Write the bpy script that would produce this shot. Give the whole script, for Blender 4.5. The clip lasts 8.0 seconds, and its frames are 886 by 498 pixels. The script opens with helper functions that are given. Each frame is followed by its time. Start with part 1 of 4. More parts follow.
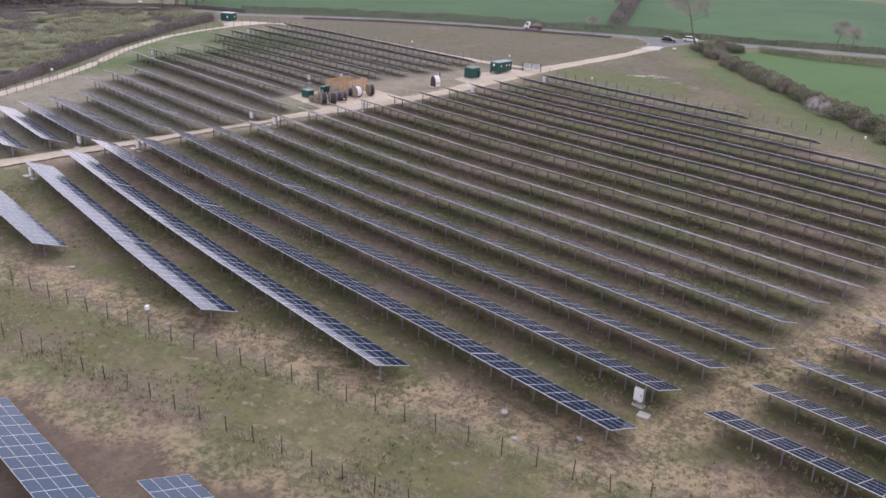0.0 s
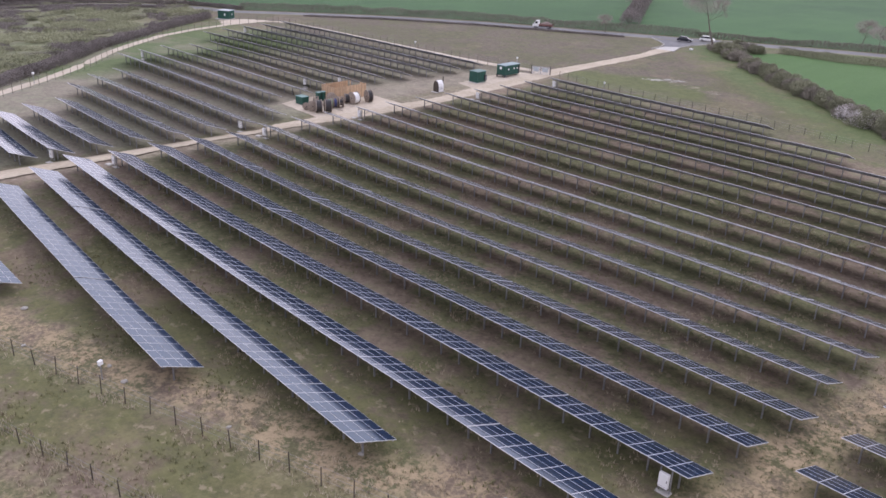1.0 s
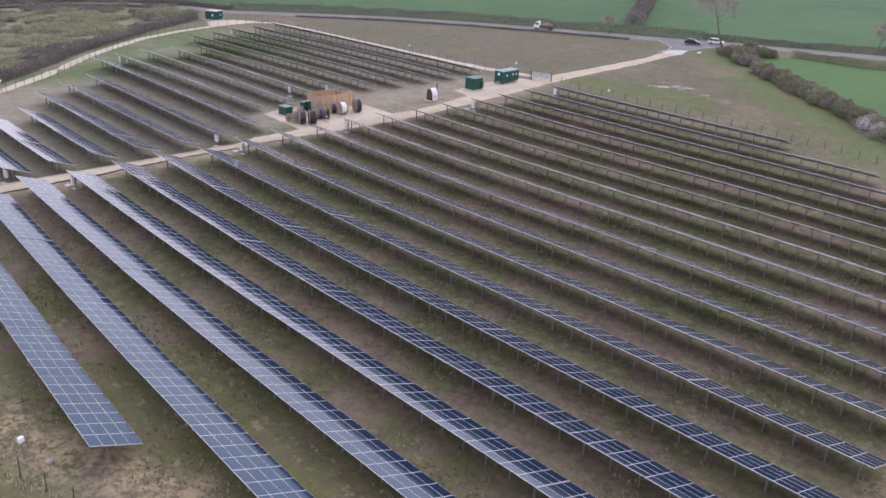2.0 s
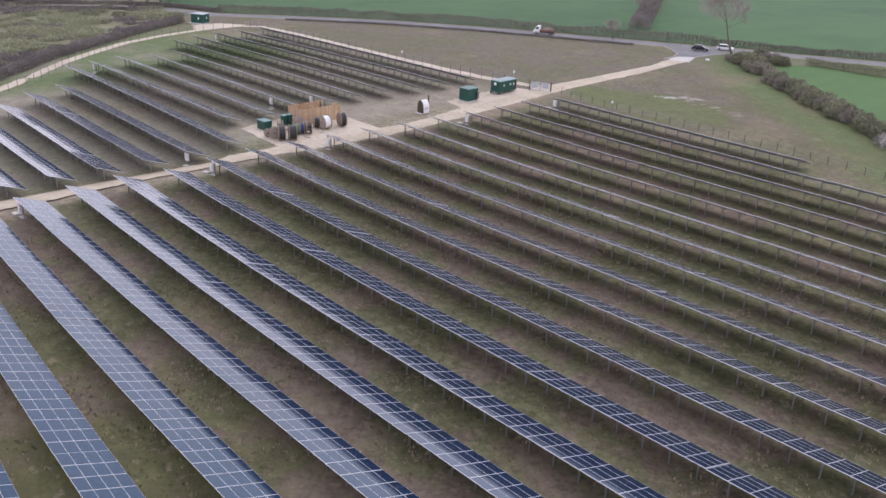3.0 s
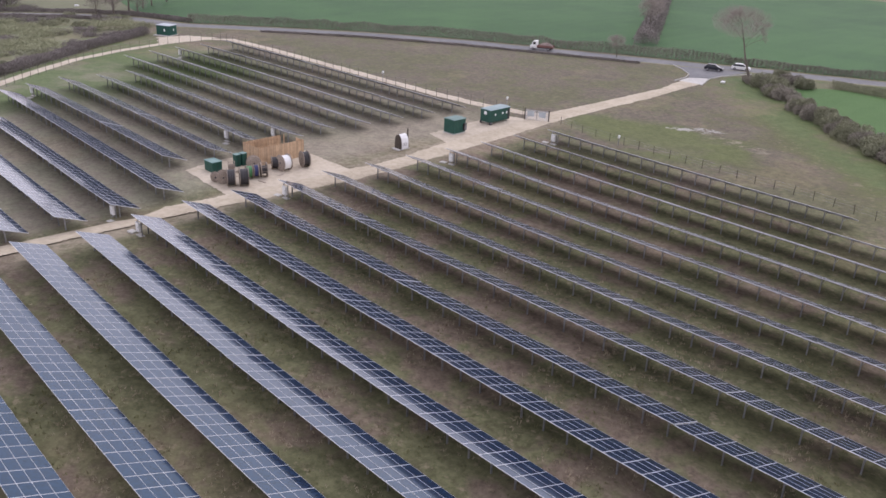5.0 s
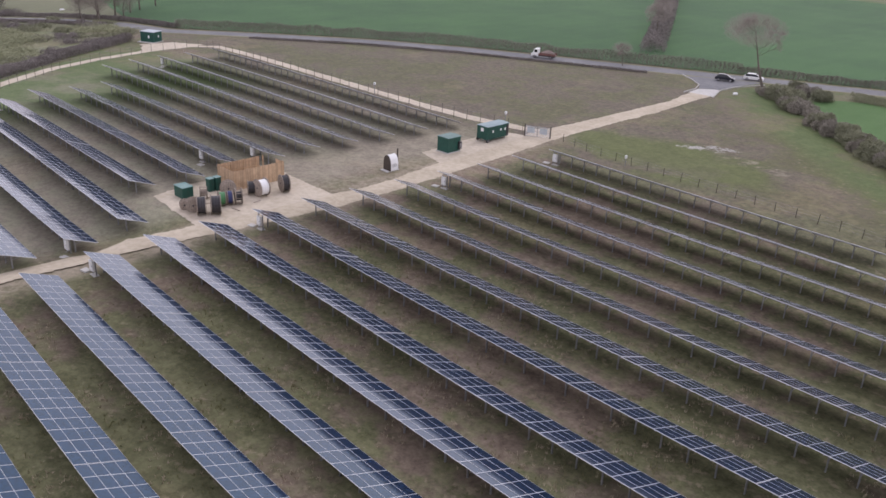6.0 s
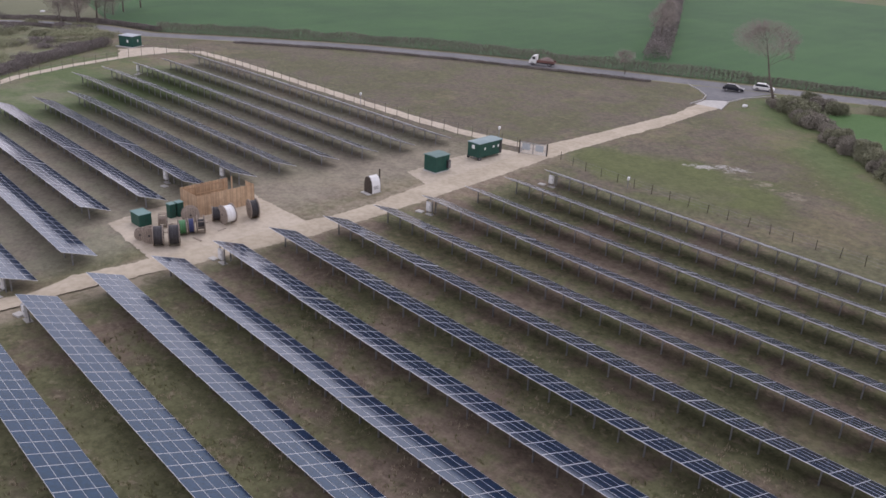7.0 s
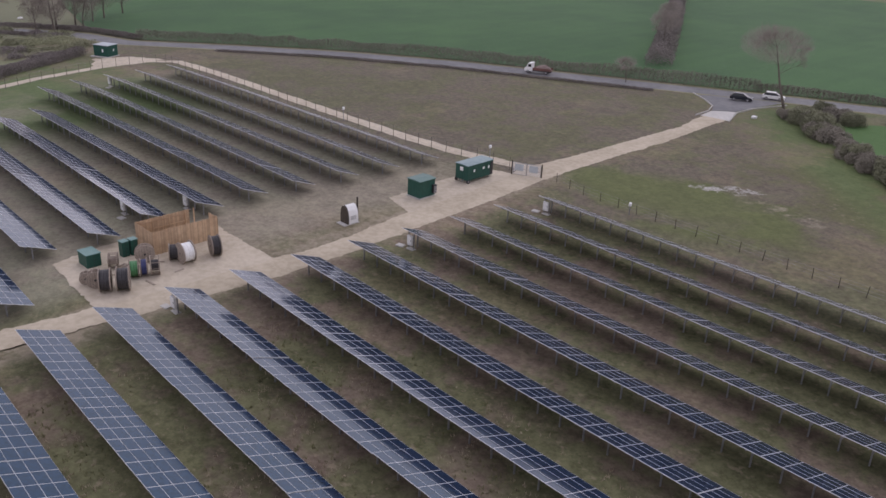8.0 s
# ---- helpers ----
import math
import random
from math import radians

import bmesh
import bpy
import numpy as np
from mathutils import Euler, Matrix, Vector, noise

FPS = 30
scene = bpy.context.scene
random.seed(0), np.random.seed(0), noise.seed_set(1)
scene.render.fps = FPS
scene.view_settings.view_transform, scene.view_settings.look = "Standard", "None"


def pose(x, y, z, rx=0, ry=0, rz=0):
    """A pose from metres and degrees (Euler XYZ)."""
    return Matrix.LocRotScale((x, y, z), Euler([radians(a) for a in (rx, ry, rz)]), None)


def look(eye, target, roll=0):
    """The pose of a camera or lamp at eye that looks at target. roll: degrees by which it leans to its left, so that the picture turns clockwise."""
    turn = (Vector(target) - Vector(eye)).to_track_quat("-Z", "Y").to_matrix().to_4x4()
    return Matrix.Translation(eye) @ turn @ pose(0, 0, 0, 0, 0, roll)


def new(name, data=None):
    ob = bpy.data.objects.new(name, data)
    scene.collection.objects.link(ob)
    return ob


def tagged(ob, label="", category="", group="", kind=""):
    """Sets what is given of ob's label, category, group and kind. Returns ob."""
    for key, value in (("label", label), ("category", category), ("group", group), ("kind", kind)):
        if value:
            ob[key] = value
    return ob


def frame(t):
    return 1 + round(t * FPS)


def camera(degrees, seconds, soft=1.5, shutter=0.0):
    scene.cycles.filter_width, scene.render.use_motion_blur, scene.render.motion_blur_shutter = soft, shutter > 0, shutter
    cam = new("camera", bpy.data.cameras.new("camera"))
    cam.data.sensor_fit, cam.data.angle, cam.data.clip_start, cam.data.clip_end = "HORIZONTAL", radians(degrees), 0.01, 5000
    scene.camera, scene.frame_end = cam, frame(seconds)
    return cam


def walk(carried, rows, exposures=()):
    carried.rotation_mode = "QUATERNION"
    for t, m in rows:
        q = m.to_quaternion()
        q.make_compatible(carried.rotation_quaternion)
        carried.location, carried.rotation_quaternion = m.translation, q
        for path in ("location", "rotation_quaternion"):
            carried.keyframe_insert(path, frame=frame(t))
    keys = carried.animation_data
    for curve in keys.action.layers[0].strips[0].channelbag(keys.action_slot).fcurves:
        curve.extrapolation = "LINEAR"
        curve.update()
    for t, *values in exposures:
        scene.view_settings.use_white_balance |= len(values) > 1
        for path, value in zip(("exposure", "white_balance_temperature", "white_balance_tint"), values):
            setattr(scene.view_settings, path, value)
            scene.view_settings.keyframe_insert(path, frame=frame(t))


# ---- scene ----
# ---------------------------------------------------------------- camera
cam = camera(55.89, 8.0, soft=1.55)
ROWS = [
    (0.0, 0.00, 0.00, 38.61, 67.84, -2.30, 44.85),
    (0.5, -3.57, 4.21, 38.98, 67.53, -2.34, 45.22),
    (1.0, -7.17, 8.82, 39.18, 67.30, -2.27, 45.46),
    (1.5, -10.72, 13.34, 39.30, 67.12, -2.26, 45.51),
    (3.0, -21.07, 27.51, 39.44, 66.90, -2.34, 45.80),
    (3.5, -24.69, 32.01, 39.54, 66.86, -2.44, 45.76),
    (4.0, -28.20, 36.18, 39.42, 66.94, -2.58, 45.72),
    (4.5, -31.73, 40.70, 39.62, 66.95, -2.65, 45.70),
    (6.0, -42.13, 53.98, 40.07, 66.91, -2.66, 45.99),
    (6.5, -45.41, 58.67, 39.98, 66.91, -2.76, 46.05),
    (7.0, -48.63, 63.23, 40.02, 66.84, -2.85, 46.17),
    (7.5, -51.73, 67.84, 40.26, 66.79, -2.84, 46.23),
    (8.0, -55.01, 72.53, 40.55, 66.66, -2.41, 46.17),
]
walk(cam, [(t, pose(x, y, z, rx, ry, rz)) for t, x, y, z, rx, ry, rz in ROWS], exposures=[(0.0, 0.22, 6350, 14), (1.5, 0.24, 6200, 14), (3.5, 0.24, 6350, 12), (4.5, 0.22, 6450, 12), (6.0, 0.04, 6450, 12), (7.0, -0.15, 6450, 12), (8.0, -0.39, 6450, 13)])

# ---------------------------------------------------------------- sky and sun: overcast
world = bpy.data.worlds.new("overcast_sky")
scene.world = world
world.use_nodes = True
wn, wl = world.node_tree.nodes, world.node_tree.links
sky = wn.new("ShaderNodeTexSky")
sky.sky_type, sky.sun_disc = "NISHITA", False
sky.sun_elevation, sky.sun_rotation = radians(50), radians(-19)
sky.air_density, sky.dust_density, sky.ozone_density = 1.1, 1.5, 1.5
grey = wn.new("ShaderNodeHueSaturation")
grey.inputs["Saturation"].default_value = 0.8
wl.new(sky.outputs[0], grey.inputs["Color"])
cloud = wn.new("ShaderNodeMix")
cloud.data_type = "RGBA"
cloud.inputs[7].default_value = (8.6, 7.8, 8.7, 1.0)
# the cloud sheet closes up towards the horizon
lie = wn.new("ShaderNodeTexCoord")
rise_ = wn.new("ShaderNodeSeparateXYZ")
wl.new(lie.outputs["Generated"], rise_.inputs[0])
cover = wn.new("ShaderNodeMapRange")
for socket, value in zip(("From Min", "From Max", "To Min", "To Max"), (0.02, 0.5, 0.97, 0.44)):
    cover.inputs[socket].default_value = value
wl.new(rise_.outputs[2], cover.inputs["Value"])
wl.new(cover.outputs[0], cloud.inputs[0])
wl.new(grey.outputs[0], cloud.inputs[6])
wl.new(cloud.outputs[2], wn["Background"].inputs["Color"])
wn["Background"].inputs["Strength"].default_value = 0.187
sun = new("sun", bpy.data.lights.new("sun", "SUN"))
sun.data.energy, sun.data.angle, sun.data.color = 0.32, radians(60), (1.0, 0.97, 0.92)
sun.matrix_world = look((0, 0, 0), (0.21, -0.61, -0.766))


# ---------------------------------------------------------------- lie of the land
SWELL = (0.289, 0.448, 0.078, 0.004, -1.065, 1.599, -0.384, -1.071, -0.796, 0.729, -1.454, 0.173, -1.18, -0.274, -0.963)
POWERS = [(i, j) for i in range(5) for j in range(5 - i)]


def ease(t):
    t = min(1.0, max(0.0, t))
    return t * t * (3 - 2 * t)


def ground_z(x, y):
    """Height of the gently rolling field."""
    u = 2.5 * math.tanh((x + 80) / 250)
    v = 2.0 * math.tanh((y - 100) / 200)
    z = (0.531 + v * (1.555 + v * (2.878 + v * (0.278 - 1.022 * v)))
         + u * (-1.032 + v * (3.471 + v * (-0.252 - 0.769 * v)))
         + u * u * (1.492 + v * (0.503 - 1.071 * v)) + u ** 3 * (1.322 - 0.952 * v) - 0.111 * u ** 4)
    # a low swell through the main block, and a hollow beyond the track
    p, q = math.tanh((x + 80) / 60), math.tanh((y - 90) / 55)
    z += ease((x + 136) / 14) * sum(c * p ** i * q ** j for c, (i, j) in zip(SWELL, POWERS))
    return z - 1.1 * ease((102 - y) / 16) * ease((-126 - x) / 9) * ease((x + 230) / 40)


# ---------------------------------------------------------------- materials
def rgb(c):
    return (c[0], c[1], c[2], 1.0)


class Mat:
    """A small builder for node materials."""

    def __init__(self, name, rough=0.9, metal=0.0):
        self.m = bpy.data.materials.new(name)
        self.m.use_nodes = True
        self.n, self.l = self.m.node_tree.nodes, self.m.node_tree.links
        self.b = self.n["Principled BSDF"]
        self.b.inputs["Roughness"].default_value = rough
        self.b.inputs["Metallic"].default_value = metal
        self.geo = self.n.new("ShaderNodeNewGeometry")
        self.pos = self.geo.outputs["Position"]

    def stretch(self, sx, sy, sz, rot=0.0):
        k = self.n.new("ShaderNodeMapping")
        k.inputs["Scale"].default_value = (sx, sy, sz)
        k.inputs["Rotation"].default_value = (0, 0, radians(rot))
        self.l.new(self.pos, k.inputs["Vector"])
        return k.outputs[0]

    def noise(self, scale, detail=4.0, rough=0.55, vec=None, lo=0.35, hi=0.65):
        k = self.n.new("ShaderNodeTexNoise")
        k.inputs["Scale"].default_value, k.inputs["Detail"].default_value, k.inputs["Roughness"].default_value = scale, detail, rough
        self.l.new(vec or self.pos, k.inputs["Vector"])
        return self.ramp(k.outputs["Fac"], lo, hi)

    def ramp(self, fac, lo, hi, a=0.0, b=1.0):
        k = self.n.new("ShaderNodeMapRange")
        k.interpolation_type = "SMOOTHSTEP"
        for i, v in zip(("From Min", "From Max", "To Min", "To Max"), (lo, hi, a, b)):
            k.inputs[i].default_value = v
        self.l.new(fac, k.inputs["Value"])
        return k.outputs[0]

    def math(self, op, a, b=None):
        k = self.n.new("ShaderNodeMath")
        k.operation = op
        for i, v in enumerate((a, b)):
            if v is None:
                continue
            if isinstance(v, (int, float)):
                k.inputs[i].default_value = v
            else:
                self.l.new(v, k.inputs[i])
        return k.outputs[0]

    def mix(self, fac, a, b):
        k = self.n.new("ShaderNodeMix")
        k.data_type = "RGBA"
        for i, v in ((0, fac), (6, a), (7, b)):
            if isinstance(v, (int, float)):
                k.inputs[i].default_value = v
            elif isinstance(v, tuple):
                k.inputs[i].default_value = rgb(v)
            else:
                self.l.new(v, k.inputs[i])
        return k.outputs[2]

    def out(self, colour, bump=None, strength=0.3, dist=0.05, rough=None):
        if isinstance(colour, tuple):
            self.b.inputs["Base Color"].default_value = rgb(colour)
        else:
            self.l.new(colour, self.b.inputs["Base Color"])
        if rough is not None:
            self.l.new(rough, self.b.inputs["Roughness"])
        if bump is not None:
            k = self.n.new("ShaderNodeBump")
            k.inputs["Strength"].default_value, k.inputs["Distance"].default_value = strength, dist
            self.l.new(bump, k.inputs["Height"])
            self.l.new(k.outputs[0], self.b.inputs["Normal"])
        return self.m

    def random(self):
        return self.n.new("ShaderNodeObjectInfo").outputs["Random"]

    def island(self):
        return self.geo.outputs["Random Per Island"]

    def axis(self, i):
        k = self.n.new("ShaderNodeSeparateXYZ")
        self.l.new(self.pos, k.inputs[0])
        return k.outputs[i]


def simple(name, c, c2, scale, rough=0.7, metal=0.0, bump=0.0, rnd=0.0):
    """Two tones mixed by noise at two scales, a little different from object to object."""
    k = Mat(name, rough, metal)
    fine, wide = k.noise(scale, 5), k.noise(scale / 7, 3)
    f = k.math("ADD", k.math("MULTIPLY", fine, 0.5), k.math("MULTIPLY", wide, 0.5))
    col = k.mix(f, c, c2)
    if rnd:
        hs = k.n.new("ShaderNodeHueSaturation")
        k.l.new(col, hs.inputs["Color"])
        k.l.new(k.ramp(k.random(), 0, 1, 1 - rnd, 1 + rnd), hs.inputs["Value"])
        col = hs.outputs[0]
    return k.out(col, fine if bump else None, bump)


def make_ground():
    k = Mat("rough_grass", 0.95)
    big, mid = k.noise(0.022, 3), k.noise(0.09, 4, 0.55)
    fine, tuft = k.noise(1.3, 6, 0.65), k.noise(0.38, 5, 0.62, lo=0.38, hi=0.66)
    speck = k.noise(3.2, 5, 0.7, lo=0.4, hi=0.62)
    streak = k.noise(0.5, 5, 0.62, k.stretch(0.16, 1.0, 1.0), 0.4, 0.62)
    grain = k.math("ADD", k.math("ADD", k.math("MULTIPLY", fine, 0.4), k.math("MULTIPLY", tuft, 0.35)), k.math("MULTIPLY", speck, 0.25))
    brown = k.mix(grain, (0.118, 0.086, 0.060), (0.285, 0.225, 0.165))
    olive = k.mix(grain, (0.074, 0.076, 0.032), (0.202, 0.199, 0.100))
    lush = k.mix(grain, (0.080, 0.082, 0.028), (0.140, 0.135, 0.052))
    f = k.math("ADD", k.math("MULTIPLY", mid, 0.4), k.math("MULTIPLY", tuft, 0.24))
    f = k.math("ADD", k.math("ADD", f, k.math("MULTIPLY", streak, 0.09)), k.math("MULTIPLY", big, 0.22))
    base = k.mix(k.ramp(f, 0.22, 0.58), brown, olive)
    x, y = k.axis(0), k.axis(1)
    wob = k.math("MULTIPLY", k.math("SUBTRACT", mid, 0.5), 2.4)
    # distance from the boundary fence, which runs slantwise past the ends of the near rows
    edge = k.math("SUBTRACT", k.math("ADD", y, wob), k.math("MULTIPLY", x, 0.31))
    # fresher grass by the tall hedgerow, outside the far block, between the fences and at the row ends
    d3 = k.math("ADD", k.math("ADD", k.math("MULTIPLY", x, 0.67), k.math("MULTIPLY", y, 0.742)), -84.5)
    g1 = k.math("MULTIPLY", k.ramp(d3, -22, -3), k.ramp(y, 140, 165))
    g2 = k.math("MULTIPLY", k.ramp(x, -182, -200), k.ramp(y, 158, 140))
    g3 = k.math("MULTIPLY", k.math("MULTIPLY", k.ramp(x, -124, -105), k.ramp(y, 160, 170)), k.ramp(k.math("ADD", big, mid), 0.4, 1.4, 0.75, 1.2))
    g4 = k.math("MULTIPLY", k.math("MULTIPLY", k.ramp(edge, 42, 45), k.ramp(edge, 53.5, 51)), 0.8)
    g5 = k.math("MULTIPLY", k.math("MULTIPLY", k.ramp(edge, 57, 61), k.ramp(edge, 92, 64)), 0.75)
    g6 = k.math("MULTIPLY", k.math("MULTIPLY", k.ramp(x, -130, -136), k.ramp(y, 164, 170)), 0.6)
    g3 = k.math("MAXIMUM", g3, g6)
    g = k.math("MAXIMUM", k.math("MAXIMUM", g1, g2), k.math("MAXIMUM", g3, k.math("MAXIMUM", g4, g5)))
    g = k.math("MULTIPLY", g, k.ramp(k.math("ADD", k.math("ADD", mid, tuft), k.math("ADD", big, fine)), 0.8, 2.6, 0.15, 1.0))
    base = k.mix(g, base, lush)
    # scattered darker green tufts and pale dead stalks
    clump = k.noise(0.75, 4, 0.6, lo=0.56, hi=0.66)
    base = k.mix(k.math("MULTIPLY", clump, k.ramp(mid, 0.1, 0.9, 0.3, 0.85)), base, k.mix(speck, (0.070, 0.076, 0.030), (0.120, 0.122, 0.052)))
    stalk = k.noise(1.15, 5, 0.65, k.stretch(0.8, 1.0, 1.0, 50), 0.57, 0.67)
    base = k.mix(k.math("MULTIPLY", stalk, 0.6), base, (0.30, 0.245, 0.165))
    # greyer grass of the far block, lightened in colour to stand in for haze
    hazy_grass = k.math("MULTIPLY", k.math("MULTIPLY", k.ramp(x, -131, -137), k.ramp(y, 164, 158)), k.ramp(x, -232, -215))
    base = k.mix(k.math("MULTIPLY", hazy_grass, 0.6), base, k.mix(grain, (0.21, 0.195, 0.145), (0.34, 0.32, 0.245)))
    # strips of fresh spring grass along the tall hedgerow and outside the far block
    spring = k.math("MULTIPLY", k.math("MULTIPLY", k.ramp(d3, -12, -3), k.ramp(y, 148, 158)), k.ramp(mid, 0.0, 0.8, 0.4, 0.85))
    spring = k.math("MAXIMUM", spring, k.math("MULTIPLY", g2, k.ramp(k.math("ADD", mid, big), 0.2, 1.3, 0.35, 0.95)))
    base = k.mix(spring, base, k.mix(grain, (0.072, 0.108, 0.032), (0.125, 0.165, 0.06)))
    # duller old grass in the open land past the far rows, yellower by the track corner
    old = k.math("MULTIPLY", k.ramp(y, 150, 161), k.ramp(d3, -5, -14, 0.0, 1.0))
    base = k.mix(k.math("MULTIPLY", old, k.ramp(k.math("ADD", mid, fine), 0.2, 1.7, 0.95, 0.6)), base, k.mix(k.ramp(k.math("ADD", tuft, mid), 0.4, 1.5), k.mix(grain, (0.085, 0.070, 0.047), (0.176, 0.149, 0.108)), k.mix(grain, (0.070, 0.068, 0.032), (0.148, 0.139, 0.078))))
    qx, qy = k.math("MULTIPLY", k.math("ADD", x, 109.0), 0.055), k.math("MULTIPLY", k.math("SUBTRACT", y, 172.0), 0.085)
    moss = k.math("SUBTRACT", k.ramp(mid, 0.0, 1.0, 0.7, 1.3), k.math("ADD", k.math("MULTIPLY", qx, qx), k.math("MULTIPLY", qy, qy)))
    base = k.mix(k.ramp(moss, -0.1, 0.7, 0.0, 0.9), base, k.mix(grain, (0.074, 0.092, 0.026), (0.138, 0.154, 0.052)))
    # bare turned earth on the near side of the old fence
    earth = k.mix(grain, (0.092, 0.067, 0.048), (0.158, 0.118, 0.085))
    base = k.mix(k.math("MULTIPLY", k.ramp(edge, 41, 38), k.ramp(mid, 0.1, 0.6, 0.6, 1.0)), base, earth)
    # pale dry litter under the scrub outside the boundary path
    d5 = k.math("ADD", k.math("ADD", y, k.math("MULTIPLY", x, 1.277)), 178.3)
    litter = k.mix(grain, (0.150, 0.150, 0.085), (0.235, 0.230, 0.142))
    base = k.mix(k.math("MULTIPLY", k.math("MULTIPLY", k.ramp(d5, -3, -9), k.ramp(y, 162, 150)), k.ramp(mid, 0.0, 1.0, 0.35, 0.9)), base, litter)
    straw = k.mix(grain, (0.165, 0.125, 0.074), (0.40, 0.31, 0.19))
    # worn, straw-coloured strips: a wheel path between two blocks and two along the fences
    lin = k.math("ADD", k.math("MULTIPLY", y, 0.115), -31.8)
    d1 = k.math("ABSOLUTE", k.math("SUBTRACT", k.math("ADD", x, wob), lin))
    s1 = k.math("MULTIPLY", k.ramp(d1, 4.0, 0.8), k.math("MULTIPLY", k.ramp(y, 38, 47), k.ramp(y, 128, 100)))
    d2 = k.math("ABSOLUTE", k.math("SUBTRACT", edge, 56.0))
    s2 = k.math("MULTIPLY", k.ramp(d2, 3.8, 0.8), k.ramp(x, -5, -30, 0.6, 0.95))
    d4 = k.math("ABSOLUTE", k.math("SUBTRACT", edge, 39.8))
    s3 = k.math("MULTIPLY", k.ramp(d4, 2.6, 0.4, 0.0, 0.6), k.ramp(big, 0.2, 0.7, 0.4, 1.0))
    w = k.math("MAXIMUM", k.math("MAXIMUM", s1, s2), s3)
    w = k.math("MULTIPLY", w, k.ramp(k.math("ADD", k.math("ADD", tuft, fine), speck), 0.85, 1.75, 0.05, 1.0))
    bare = k.math("MULTIPLY", k.ramp(k.noise(0.05, 5, 0.6), 0.8, 1.0), 0.2)
    col = k.mix(k.math("MAXIMUM", w, bare), base, straw)
    # dusty stone trodden out on both sides of the track and round the cabins
    d6 = k.math("ABSOLUTE", k.math("ADD", k.math("ADD", x, 128.1), k.math("MULTIPLY", wob, 0.5)))
    dust = k.math("MULTIPLY", k.ramp(d6, 4.4, 1.8), k.ramp(y, 172, 160))
    d7 = k.math("ABSOLUTE", k.math("ADD", x, 137.5))
    d8 = k.math("ABSOLUTE", k.math("SUBTRACT", k.math("ADD", y, wob), 132.0))
    yard = k.math("MULTIPLY", k.math("MULTIPLY", k.ramp(d7, 13, 4), k.ramp(d8, 34, 20)), 0.7)
    dust = k.math("MULTIPLY", k.math("MAXIMUM", dust, yard), k.ramp(k.math("ADD", k.math("ADD", tuft, fine), mid), 0.2, 2.6, 0.2, 0.75))
    col = k.mix(dust, col, k.mix(grain, (0.22, 0.178, 0.132), (0.35, 0.29, 0.225)))
    # a puddled, chalky bare patch in the open grass
    px = k.math("MULTIPLY", k.math("ADD", x, 107.3), 0.2)
    py = k.math("MULTIPLY", k.math("SUBTRACT", k.math("ADD", y, k.math("MULTIPLY", x, -0.35)), 217.8), 0.42)
    dist = k.math("ADD", k.math("MULTIPLY", px, px), k.math("MULTIPLY", py, py))
    spot = k.math("SUBTRACT", k.math("ADD", k.math("MULTIPLY", tuft, 0.9), k.math("MULTIPLY", fine, 0.5)), k.math("MULTIPLY", dist, 0.9))
    col = k.mix(k.ramp(spot, 0.12, 0.75, 0.0, 0.9), col, k.mix(speck, (0.28, 0.265, 0.235), (0.50, 0.48, 0.45)))
    # pale dry streaks trailing off from it
    ux, uy = k.math("MULTIPLY", k.math("ADD", x, 97.5), 0.11), k.math("MULTIPLY", k.math("SUBTRACT", k.math("ADD", y, k.math("MULTIPLY", x, 0.22)), 156.9), 0.4)
    trail = k.math("SUBTRACT", k.math("ADD", tuft, k.math("MULTIPLY", fine, 0.4)), k.math("ADD", k.math("MULTIPLY", ux, ux), k.math("MULTIPLY", uy, uy)))
    col = k.mix(k.ramp(trail, 0.15, 0.9, 0.0, 0.65), col, k.mix(speck, (0.21, 0.18, 0.125), (0.34, 0.30, 0.23)))
    return k.out(col, k.math("ADD", fine, tuft), 0.25, 0.08)


def make_crop(name, c, c2):
    """Drilled green field: broad uneven growth, faint drill lines and fine blades."""
    k = Mat(name, 0.95)
    broad, mid, fine = k.noise(0.012, 4, 0.6), k.noise(0.07, 4, 0.6), k.noise(1.2, 5, 0.65)
    drill = k.noise(0.3, 3, 0.5, k.stretch(1.0, 0.08, 1.0, 32), 0.35, 0.65)
    f = k.math("ADD", k.math("MULTIPLY", broad, 0.45), k.math("MULTIPLY", mid, 0.2))
    f = k.math("ADD", f, k.math("ADD", k.math("MULTIPLY", drill, 0.15), k.math("MULTIPLY", fine, 0.2)))
    return k.out(k.mix(f, c, c2), fine, 0.5, 0.06)


def make_tuft():
    k = Mat("grass_tuft", 0.9)
    wide = k.noise(0.2, 3)
    green = k.mix(k.island(), (0.125, 0.128, 0.052), (0.21, 0.20, 0.095))
    dead = k.mix(k.island(), (0.27, 0.22, 0.145), (0.42, 0.355, 0.245))
    return k.out(k.mix(k.ramp(wide, 0.35, 0.65), green, dead))


def make_module():
    k = Mat("solar_glass", 0.12)
    c = k.mix(k.random(), (0.013, 0.022, 0.043), (0.021, 0.029, 0.054))
    k.b.inputs["IOR"].default_value = 1.45
    k.b.inputs["Specular Tint"].default_value = (0.14, 0.66, 1.0, 1.0)
    cell = k.noise(3.0, 3)
    col = k.mix(cell, c, (0.019, 0.036, 0.074))
    return k.out(col)


